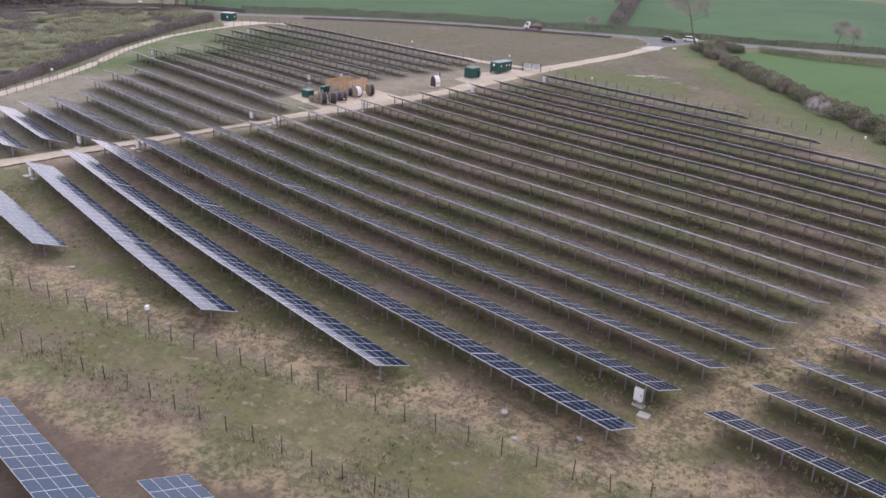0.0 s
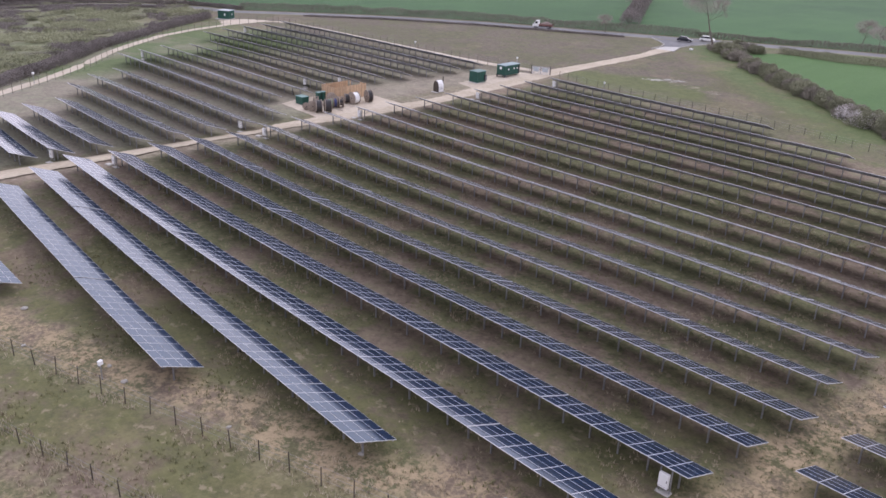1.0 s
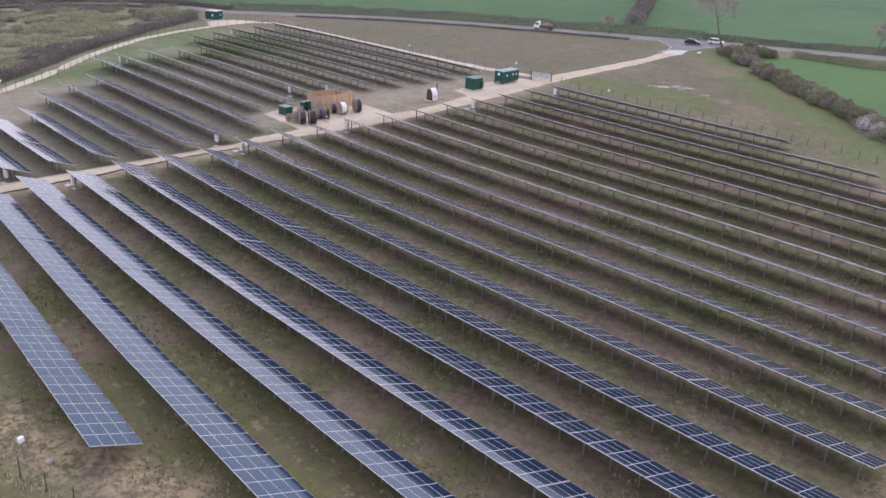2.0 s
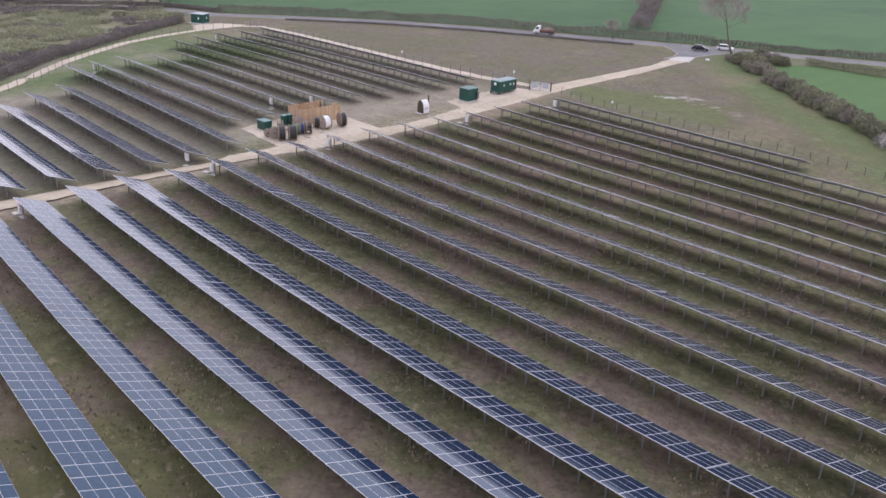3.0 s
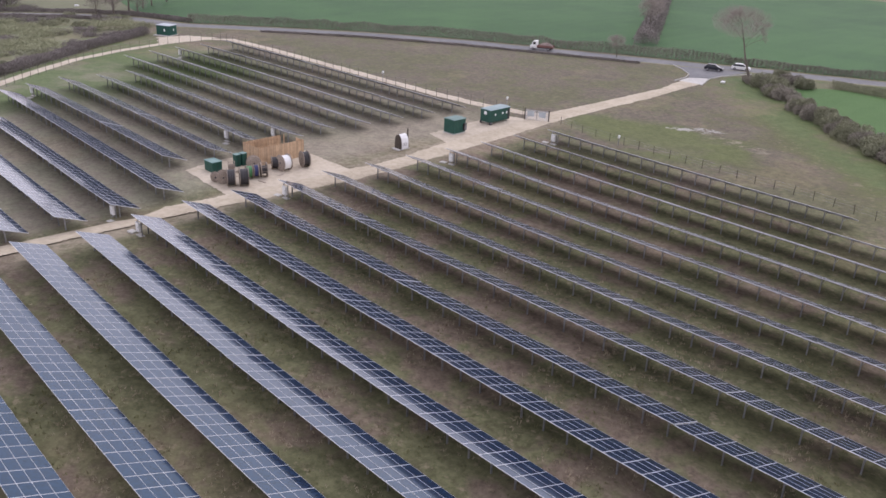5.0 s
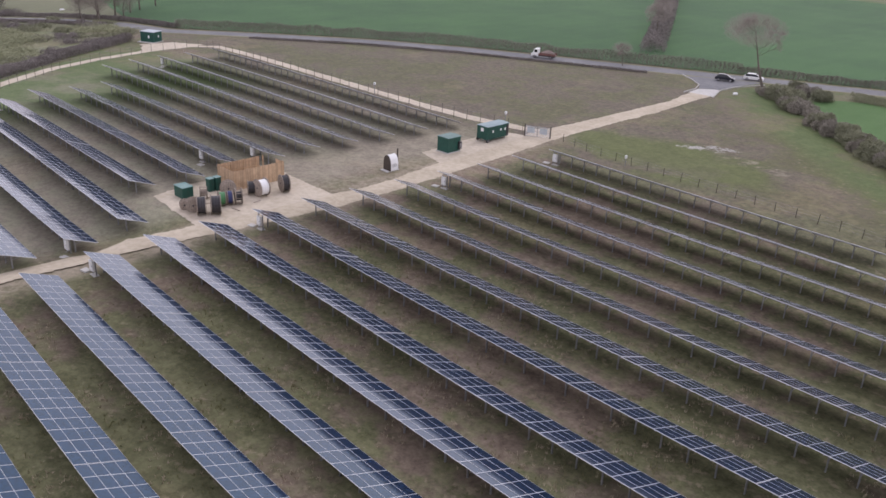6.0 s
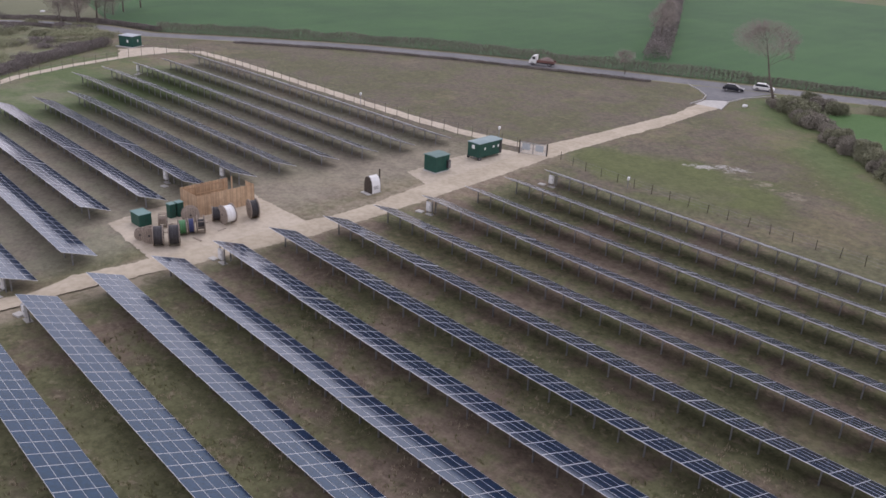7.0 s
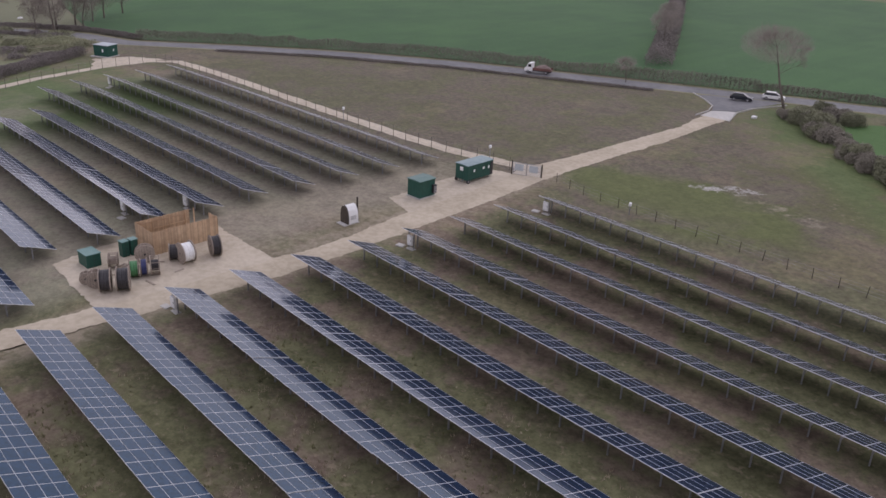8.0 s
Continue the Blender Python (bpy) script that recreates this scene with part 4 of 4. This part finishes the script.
camera_post(-70.6, 32.4, 1.7, "short steel post with white sensor box")
camera_post(-110.6, 161.8, 1.5, "short steel post with white sensor box by the fence")
camera_post(-170.1, 160.9, 2.3, "short steel post with white sensor box on the deer fence")
camera_post(-136.6, 162.8, 3.0, "steel post with white dish beside the cabin")
camera_post(-188, 70.5, 2.2, "short steel post with white sensor box by the path")
camera_post(-47.6, 155.6, 1.8, "short steel post with white sensor box near the hedge")


def sack(x, y, s, label, cat="sack", mat="white"):
    t = thing(cat.replace(" ", "_"), x, y, 30 * x, 0, label=label, category=cat)
    bm = bmesh.new()
    bmesh.ops.create_icosphere(bm, subdivisions=2, radius=s)
    for v in bm.verts:
        n = noise.noise(v.co * 2.3 / s + Vector((x, y, 0)))
        v.co = Vector((v.co.x * (1.2 + 0.3 * n), v.co.y * (0.9 + 0.3 * n), (v.co.z + s * 0.4) * (0.6 + 0.2 * n)))
    part("body", bm, MAT[mat], t)


sack(-327.5, 160.5, 0.7, "small white bag lying in the far meadow", "bag")
sack(-123.1, 219.6, 0.55, "white bulk bag standing in the grass")
for x, y, s in ((-72.3, 33.8, 0.22), (-69.0, 33.6, 0.28), (-36.5, 46.0, 0.3), (-57.2, 36.6, 0.2), (-88.0, 32.3, 0.3), (-80.8, 29.6, 0.2), (-30.0, 47.5, 0.25), (-33.5, 43.8, 0.25), (-47.5, 42.0, 0.22)):
    sack(x, y, s, "pale stone lying on the worn ground", "stone", "chalk")


def kerb(line, label):
    t = new("kerb")
    x, y = line[0]
    t.location = (x, y, ground_z(x, y))
    tagged(t, label, "kerb", kind="structure")
    ps = along(line, 0.92)
    me = bpy.data.meshes.new("kerbstone")
    bm = boxed(-0.45, 0.45, -0.08, 0.08, -0.1, 0.2, bevel=0.02)
    bm.to_mesh(me)
    bm.free()
    me.materials.append(MAT["concrete"])
    for px, py, a in ps:
        q = new("kerbstone", me)
        q.parent = t
        q.matrix_basis = Matrix.Translation((px - x, py - y, ground_z(px, py) - t.location.z)) @ Matrix.Rotation(a, 4, "Z")


kerb([(-131.4, 213.6), (-131.5, 218.0), (-133.2, 222.4), (-137, 226), (-141.5, 229.2)], "pale concrete kerb curving to the road")
kerb([(-124.9, 213.8), (-127.0, 220.5), (-126.6, 225.5), (-123.5, 233.5)], "pale concrete kerb curving to the road")


# ---------------------------------------------------------------- vehicles
def car(x, y, rz, paint, label):
    t = thing("car", x, y, rz, 0.09, label=label, category="car")
    lower = [(-2.1, 0.35), (-2.15, 0.75), (-1.95, 0.92), (1.2, 0.92), (1.95, 0.78), (2.15, 0.6), (2.15, 0.3)]
    upper = [(-1.9, 0.92), (-1.55, 1.38), (-0.2, 1.48), (0.45, 1.4), (1.25, 0.92)]

    def loft(prof, w0, w1, mat, name, parent, lab=""):
        bm = bmesh.new()
        top = max(z for _, z in prof)
        low = min(z for _, z in prof)
        sides = []
        for s in (-1, 1):
            sides.append([bm.verts.new((px, s * (w0 + (w1 - w0) * (pz - low) / (top - low)), pz)) for px, pz in prof])
        n = len(prof)
        bm.faces.new(sides[0])
        bm.faces.new(sides[1][::-1])
        for i in range(n):
            j = (i + 1) % n
            bm.faces.new((sides[0][i], sides[1][i], sides[1][j], sides[0][j]))
        bmesh.ops.recalc_face_normals(bm, faces=bm.faces)
        bmesh.ops.bevel(bm, geom=bm.edges[:], offset=0.04, segments=1, affect="EDGES")
        return part(name, bm, mat, parent, lab)
    body = loft(lower, 0.84, 0.88, MAT[paint], "body", t)
    cab = loft(upper, 0.80, 0.62, MAT["carglass"], "window_band", t, "dark tinted glass")
    part("roof", boxed(-1.45, 0.35, -0.6, 0.6, 1.43, 1.5, bevel=0.03), MAT[paint], t)
    for px in (-1.3, 1.32):
        for s in (-1, 1):
            w = part("wheel", tubed((px, s * 0.72, 0.31), (px, s * 0.9, 0.31), 0.31, 16), MAT["cable"], t)
            part("rim", tubed((px, s * 0.88, 0.31), (px, s * 0.91, 0.31), 0.19, 12), MAT["steel"], w)
    for s in (-1, 1):
        part("headlight", boxed(2.02, 2.14, s * 0.65 - 0.14, s * 0.65 + 0.14, 0.6, 0.74), MAT["white"], body)
        part("tail_light", boxed(-2.16, -2.05, s * 0.7 - 0.1, s * 0.7 + 0.1, 0.68, 0.84), MAT["redpaint"], body)


def flatbed(x, y, rz):
    t = thing("flatbed_lorry", x, y, rz, 0.09, label="white flatbed lorry with a reddish-brown load on the road", category="lorry")
    part("chassis", boxed(-3.2, 2.6, -0.45, 0.45, 0.45, 0.7), MAT["cable"], t)
    bm = bmesh.new()
    prof = [(1.0, 0.45), (2.75, 0.45), (2.8, 1.05), (2.35, 1.35), (1.95, 2.2), (1.0, 2.3)]
    a = [bm.verts.new((px, -1.0, pz)) for px, pz in prof]
    b = [bm.verts.new((px, 1.0, pz)) for px, pz in prof]
    bm.faces.new(a)
    bm.faces.new(b[::-1])
    for i in range(6):
        j = (i + 1) % 6
        bm.faces.new((a[i], a[j], b[j], b[i]))
    bmesh.ops.recalc_face_normals(bm, faces=bm.faces)
    bmesh.ops.bevel(bm, geom=bm.edges[:], offset=0.06, segments=1, affect="EDGES")
    c = part("cab", bm, MAT["white"], t)
    bm = bmesh.new()
    v = [bm.verts.new(p) for p in ((2.36, -0.85, 1.42), (2.36, 0.85, 1.42), (2.02, 0.8, 2.12), (2.02, -0.8, 2.12))]
    bm.faces.new(v)
    bmesh.ops.solidify(bm, geom=bm.faces[:], thickness=-0.03)
    part("windscreen", bm, MAT["carglass"], c)
    for s in (-1, 1):
        part("side_window", boxed(1.25, 1.95, s * 1.0 - 0.012, s * 1.0 + 0.012, 1.4, 2.0), MAT["carglass"], c)
    bed = part("bed", boxed(-3.3, 0.85, -1.05, 1.05, 0.8, 0.92), MAT["redpaint"], t, "dull red load bed")
    for s in (-1, 1):
        part("dropside", boxed(-3.3, 0.85, s * 1.05 - 0.03, s * 1.05 + 0.03, 0.92, 1.3), MAT["redpaint"], bed)
    bm = bmesh.new()
    bmesh.ops.create_icosphere(bm, subdivisions=3, radius=1.0)
    for w in bm.verts:
        n = noise.noise(w.co * 2.5)
        w.co = Vector((w.co.x * 1.9 - 1.3, w.co.y * 0.95, max(0.0, w.co.z) * (0.95 + 0.3 * n) + 0.95))
    part("load", bm, MAT["load"], t, "reddish-brown heaped load")
    for px in (-2.2, 1.9):
        for s in (-1, 1):
            w = part("wheel", tubed((px, s * 0.72, 0.4), (px, s * 1.0, 0.4), 0.4, 16), MAT["cable"], t)
            part("rim", tubed((px, s * 0.98, 0.4), (px, s * 1.01, 0.4), 0.22, 12), MAT["steel"], w)


car(-131.6, 230.6, 22, "darkpaint", "dark hatchback car waiting at the junction")
car(-127.6, 236.2, 20, "white", "white estate car driving on the country road")
flatbed(-174.2, 218.3, 205)


# ---------------------------------------------------------------- plants
def slivers(centres, size, rnd, long=1.0):
    """Small leaning slivers round the given centres: twigs and leaves."""
    n = len(centres)
    a = rnd.normal(size=(n, 3))
    a /= np.linalg.norm(a, axis=1)[:, None]
    b = np.cross(a, rnd.normal(size=(n, 3)))
    b /= np.linalg.norm(b, axis=1)[:, None]
    s = size * rnd.uniform(0.6, 1.4, (n, 1))
    a, b = a * s * long, b * s * 0.34
    v = np.stack([centres - a - b * 0.7, centres - a * 0.2 + b, centres + a - b * 0.3], 1).reshape(-1, 3)
    return v, np.arange(n * 3).reshape(n, 3)


def bush_points(rnd, n, rx, ry, h):
    """Points through a lumpy dome, denser near its skin."""
    lumps = rnd.normal(size=(14, 3)) * [0.38, 0.38, 0.17] + [0, 0, 0.46]
    k = rnd.integers(0, 14, n)
    d = rnd.normal(size=(n, 3))
    d /= np.linalg.norm(d, axis=1)[:, None]
    p = lumps[k] + d * (rnd.uniform(0.35, 1.0, (n, 1)) ** 0.5) * rnd.uniform(0.36, 0.55, (14, 1))[k]
    p = p[p[:, 2] > 0.0]
    return p * [rx, ry, h]


def plant_mesh(name, v, f, mat):
    me = bpy.data.meshes.new(name)
    me.from_pydata(v.tolist(), [], f.tolist())
    me.materials.append(MAT[mat])
    me.update()
    return me


RND = np.random.default_rng(5)


def stems_mesh(rnd, n, spread, h, name="trunk"):
    bm = bmesh.new()
    for i in range(n):
        a, q = rnd.uniform(0, 6.28), rnd.uniform(0.2, 1.0)
        tube(bm, (0.15 * math.cos(a), 0.15 * math.sin(a), -0.3), (spread * q * math.cos(a), spread * q * math.sin(a), h * rnd.uniform(0.6, 0.95)), 0.06, 4, 0.015)
    me = bpy.data.meshes.new(name)
    bm.to_mesh(me)
    bm.free()
    me.materials.append(MAT["bark"])
    return me


def bush_kit(mat, n=12000, size=0.058):
    v, f = slivers(bush_points(RND, n, 1.0, 1.0, 1.0), size, RND, 1.3)
    return plant_mesh("crown", v, f, mat), stems_mesh(RND, 9, 0.7, 0.9)


KITS = [bush_kit("thorn"), bush_kit("bush"), bush_kit("thorn"), bush_kit("bush")]
BLOSSOM = bush_kit("blossom", 2800, 0.042)


def bush(kit, x, y, r, h, label, group, rz=0.0):
    t = thing("bush", x, y, rz, -0.1, label=label, category="bush", group=group)
    for me, nm in zip(kit, ("crown", "trunk")):
        q = new(nm, me)
        q.parent = t
        q.matrix_basis = Matrix.Diagonal((r, r, h, 1))


rb = random.Random(11)
for x, y, a in along([(x + 1.1, y + 1.2) for x, y in HEDGE_EAST], 1.8):
    if -106.4 < x < -102.2 or x < -117:
        continue
    big = rb.uniform(0.85, 1.25)
    white = -64.5 < x < -59.5
    lab = "thorn bush in the hedgerow covered in white blossom" if white else "bare brown thorn bush in a tall hedgerow" if rb.random() < 0.6 else "brown thorn bush with first olive leaves"
    bush(KITS[rb.randrange(4)], x + rb.uniform(-0.6, 0.6), y + rb.uniform(-0.6, 0.6), (2.5 if x > -107 else 2.9) * big, (2.5 if x > -107 else 2.7) * rb.uniform(0.8, 1.2), lab, "bushes of the tall hedgerow", rb.uniform(0, 360))
    if white:
        bush(BLOSSOM, x - 0.3, y - 0.5, 2.8, 2.6, lab, "bushes of the tall hedgerow", rb.uniform(0, 360))
for x, y, r, h in ((-113, 230.5, 3.0, 2.2), (-109, 229, 2.6, 2.0), (-116.5, 233, 2.4, 2.2), (-119.0, 224.5, 2.0, 1.7)):
    bush(KITS[rb.randrange(4)], x, y, r, h, "brown thorn bush with first olive leaves", "bushes by the road bend", rb.uniform(0, 360))


def hedge(name, line, half, h, label, mat, density=420, size=0.12):
    """A long clipped hedge: thousands of twigs round its section."""
    ps = along(line, 1.0)
    out = []
    for x, y, a in ps:
        hh = h * (1 + 0.28 * noise.noise((x * 0.13, y * 0.13, 1.0)) + 0.12 * noise.noise((x * 0.6, y * 0.6, 2.0)))
        n = density
        u = RND.uniform(-1, 1, n)
        s = RND.uniform(-1, 1, n)
        z = RND.uniform(0, 1, n) ** 0.7
        w = half * (1 - 0.35 * z ** 3) * (0.85 + 0.3 * RND.uniform(size=n))
        px, py = x + u * 0.7 * math.cos(a) - s * w * math.sin(a), y + u * 0.7 * math.sin(a) + s * w * math.cos(a)
        out.append(np.stack([px, py, ground_z(x, y) + z * hh * (1 - 0.25 * s * s)], 1))
    v, f = slivers(np.concatenate(out), size, RND, 1.4)
    ob = new(name, plant_mesh(name, v, f, mat))
    return tagged(ob, label, "hedge", kind="stuff")


EAST_FOOT = [(x + 1.2, y + 1.3) for x, y in HEDGE_EAST]
hedge("hedge", EAST_FOOT[1:4], 1.6, 1.8, "dense bare undergrowth at the foot of the tall hedgerow", "thorn", 700, 0.09)
hedge("hedge", EAST_FOOT[4:], 1.6, 2.0, "dense bare undergrowth at the foot of the tall hedgerow", "thorn", 700, 0.09)
hedge("hedge", offset(ROAD, 5.2)[5:12], 1.1, 2.7, "long clipped bare brown roadside hedge", "hedge")
hedge("hedge", offset(ROAD, 5.2)[11:16], 1.0, 1.9, "long clipped bare brown roadside hedge past the bend", "hedge")
hedge("hedge", [(-105, 235.2), (-97, 235.5), (-89, 235.2), (-74, 240), (-52, 251), (-20, 268)], 1.4, 2.0, "thick dark green-brown hedge around the pasture", "bush")
hedge("hedge", [(-178, 49), (-188.5, 62), (-204, 80), (-223.5, 103), (-245, 130.5), (-257, 150)], 2.1, 1.9, "wide dark bramble hedge outside the boundary path", "bramble", 620, 0.15)
hedge("hedge", [(-162, 248), (-180, 280), (-200, 315), (-232, 370), (-270, 435)], 3.2, 4.5, "tall overgrown bare hedgerow between two fields", "bramble", 230, 0.22)
hedge("hedge", offset(ROAD, 5.5)[1:6], 1.3, 1.4, "rough bare hedge beyond the road", "bramble", 300, 0.16)
hedge("rough_bank", offset(ROAD, -5.0)[6:11], 0.7, 0.55, "low rough bank of dead growth beside the road", "bramble", 240, 0.12)
hedge("hedge", offset(ROAD, -5.5)[1:5], 1.2, 0.8, "rough bare hedge on the road bend", "bramble", 300, 0.16)


def scrub():
    """Young willow and thorn scrub outside the boundary: nobody could count it."""
    parts_ = {"bramble": [], "scrub": [], "bush": []}
    rnd = np.random.default_rng(9)
    done = 0
    while done < 600:
        x, y = rnd.uniform(-345, -170), rnd.uniform(20, 158)
        line = 49 + (x + 178) * -1.277
        if y > line - 5 or x < -338 + 0.0 * y or (x + 318) * 0.9 + (y - 143) * 0.35 < -28 and y > 100:
            continue
        patch = noise.noise((x * 0.03, y * 0.03, 4.0))
        if rnd.uniform() > 0.55 + patch:
            continue
        r, h = rnd.uniform(1.6, 4.8), rnd.uniform(0.5, 1.6)
        p = bush_points(rnd, 1300, r, r, h) + [x, y, ground_z(x, y) - 0.1]
        key = "scrub" if patch > -0.05 and rnd.uniform() < 0.75 else "bramble" if rnd.uniform() < 0.6 else "bush"
        parts_[key].append(p)
        done += 1
    for key, lab in (("bramble", "bare grey-brown bramble and thorn scrub"), ("scrub", "pale olive willow scrub coming into leaf"), ("bush", "brown budding thorn scrub")):
        v, f = slivers(np.concatenate(parts_[key]), 0.16, rnd, 1.6)
        tagged(new("scrub", plant_mesh("scrub", v, f, key)), lab, "scrub", kind="stuff")


scrub()


def bare_tree(name, x, y, h, seed, lean, label, crown=1.0, low=3, level=0.78, deep=0.21):
    """A leafless tree: tapered trunk, limbs forking four times, and a haze of twigs."""
    rg = random.Random(seed)
    t = thing(name, x, y, 0, -0.1, label=label, category="tree")
    trunk, limbs, tips = bmesh.new(), bmesh.new(), []
    p, d = Vector((0, 0, 0)), Vector((lean[0], lean[1], 1)).normalized()
    r = h * 0.02
    knots = []
    for i in range(7):
        q = p + d * h * 0.09
        tube(trunk, p, q, r, 8, r * 0.88)
        p, r = q, r * 0.88
        d = (d + Vector((rg.gauss(0, 0.05), rg.gauss(0, 0.05), 0.02))).normalized()
        if i >= low:
            knots.append((p.copy(), r))

    def fork(p, d, l, r, depth):
        q = p + d * l
        tube(limbs, p, q, max(r, 0.009), 4, max(r * 0.6, 0.007))
        if depth == 0:
            for i in range(6):
                tips.append((q - d * l * rg.uniform(0, 0.9), d))
            return
        for i in range(3):
            nd = (d + Vector((rg.gauss(0, 0.55), rg.gauss(0, 0.55), rg.gauss(0.12, 0.3)))).normalized()
            fork(q, nd, l * rg.uniform(0.62, 0.85), r * 0.6, depth - 1)
    for q, rr in knots:
        for i in range(2):
            a = rg.uniform(0, 6.28)
            fork(q, Vector((math.cos(a) * crown, math.sin(a) * crown, rg.uniform(0.5, 1.1))).normalized(), h * 0.15 * rg.uniform(0.8, 1.2), rr * 0.3, 3)
    fork(p, d, h * 0.15, r, 3)
    part("trunk", trunk, MAT["bark"], t)
    part("branchwork", limbs, MAT["bark"], t)
    tw = bmesh.new()
    for q, d in tips:
        for i in range(3):
            nd = (d + Vector((rg.gauss(0, 0.6), rg.gauss(0, 0.6), rg.gauss(0.1, 0.5)))).normalized()
            e = q + nd * rg.uniform(0.4, 1.0) * h * 0.06
            s = nd.orthogonal().normalized() * 0.009
            tw.faces.new([tw.verts.new(v) for v in (q - s, q + s, e)])
    # the finest twigs fill the whole crown
    mid_ = Vector((p.x, p.y, 0)) * level / 0.63 + Vector((0, 0, h * level))
    for i in range(int(40 * h * h)):
        v = Vector((rg.gauss(0, 1), rg.gauss(0, 1), rg.gauss(0, 1))).normalized()
        q = mid_ + Vector((v.x * 0.42 * crown, v.y * 0.42 * crown, v.z * deep)) * h * rg.uniform(0.1, 1.0) ** 0.45
        nd = (v + Vector((rg.gauss(0, 0.6), rg.gauss(0, 0.6), rg.gauss(0.5, 0.5)))).normalized()
        e = q + nd * rg.uniform(0.4, 1.1)
        s = nd.orthogonal().normalized() * 0.0115
        tw.faces.new([tw.verts.new(v) for v in (q - s, q + s, e)])
    part("twig_haze", tw, MAT["twig"], t)


bare_tree("tree", -122.8, 231.0, 15.5, 4, (-0.3, -0.24), "leaning bare ash tree in the roadside hedge", 1.0, 4)
bare_tree("tree", -156.3, 226.6, 5.5, 5, (0, 0), "small bare tree on the road verge")
bare_tree("tree", -170, 262, 11.0, 6, (0.03, 0), "tall bare tree in the field hedgerow", 0.8)
bare_tree("tree", -186, 290, 10.0, 7, (0, 0.03), "tall bare tree in the field hedgerow", 0.8)
bare_tree("tree", -94, 262, 8.0, 8, (0, 0), "bare tree behind the roadside hedge")
bare_tree("tree", -88, 258, 7.0, 12, (0, 0), "bare tree behind the roadside hedge")
for i, (x, y, h) in enumerate(((-290, 156.5, 15), (-303.5, 167.5, 16), (-312, 179.5, 15), (-299, 160.5, 14), (-294, 166, 12), (-307, 174, 13), (-318, 188, 14), (-297.5, 154.5, 11))):
    bare_tree("tree", x, y, h, 20 + i, (0, 0), "tall bare tree by the road junction", 0.7, 1, 0.62, 0.42)
hedge("woodland", [(-354, 108), (-346, 124), (-337, 140)], 4.0, 5.5, "dense grey-brown leafless woodland edge beyond the road", "bramble", 330, 0.4)
hedge("woodland", [(-366, 112), (-356, 132), (-346, 148)], 5.0, 8.0, "dense grey-brown leafless woodland edge beyond the road", "bramble", 330, 0.4)


def tall_grass(line, spread, n, h, seed, label):
    rnd = np.random.default_rng(seed)
    ps = along(line, 0.5)
    idx = rnd.integers(0, len(ps), n)
    c = np.array([(ps[i][0], ps[i][1]) for i in idx]) + rnd.normal(size=(n, 2)) * spread
    vs, fs = [], []
    for (x, y) in c:
        if noise.noise((x * 0.25, y * 0.25, 7.0)) < -0.12:
            continue
        z = ground_z(x, y)
        for b in range(5):
            a, q = rnd.uniform(0, 6.28), rnd.uniform(0.05, 0.3)
            bx, by = x + rnd.normal() * 0.12, y + rnd.normal() * 0.12
            hh = h * rnd.uniform(0.5, 1.2)
            w = 0.035
            k = len(vs)
            vs += [(bx - w * math.sin(a), by + w * math.cos(a), z), (bx + w * math.sin(a), by - w * math.cos(a), z), (bx + q * math.cos(a), by + q * math.sin(a), z + hh)]
            fs.append((k, k + 1, k + 2))
    ob = link_mesh("tall_grass", vs, fs, [MAT["straw"]])
    tagged(ob, label, "grass", kind="stuff")


tall_grass([(-114.6, 10.7), (-77.8, 20.9), (-35.3, 31.9), (-19.5, 36.0)], 0.8, 1000, 0.5, 2, "tall dry straw-coloured grass along the old fence")
tall_grass([(-120.4, 15.8), (-89.5, 25.5), (-24.1, 44.0)], 0.5, 500, 0.4, 3, "dry grass along the boundary fence")


def grass_tufts(n, seed):
    """Low tufts and dead stalks scattered in patches between the rows."""
    rnd = np.random.default_rng(seed)
    vs, fs = [], []
    while len(fs) < n * 5:
        x, y = rnd.uniform(-118, -8), rnd.uniform(22, 118)
        if noise.noise((x * 0.11, y * 0.11, 3.0)) + rnd.normal() * 0.15 < 0.02 or y < 0.31 * x + 40:
            continue
        z, h = ground_z(x, y), rnd.uniform(0.12, 0.34)
        for b in range(5):
            a, q = rnd.uniform(0, 6.28), rnd.uniform(0.04, 0.22)
            bx, by, w = x + rnd.normal() * 0.09, y + rnd.normal() * 0.09, 0.035
            k = len(vs)
            vs += [(bx - w * math.sin(a), by + w * math.cos(a), z), (bx + w * math.sin(a), by - w * math.cos(a), z), (bx + q * math.cos(a), by + q * math.sin(a), z + h * rnd.uniform(0.6, 1.2))]
            fs.append((k, k + 1, k + 2))
    tagged(link_mesh("grass_tufts", vs, fs, [MAT["tuft"]]), "low olive and straw grass tufts between the rows", "grass", kind="stuff")


grass_tufts(14000, 17)
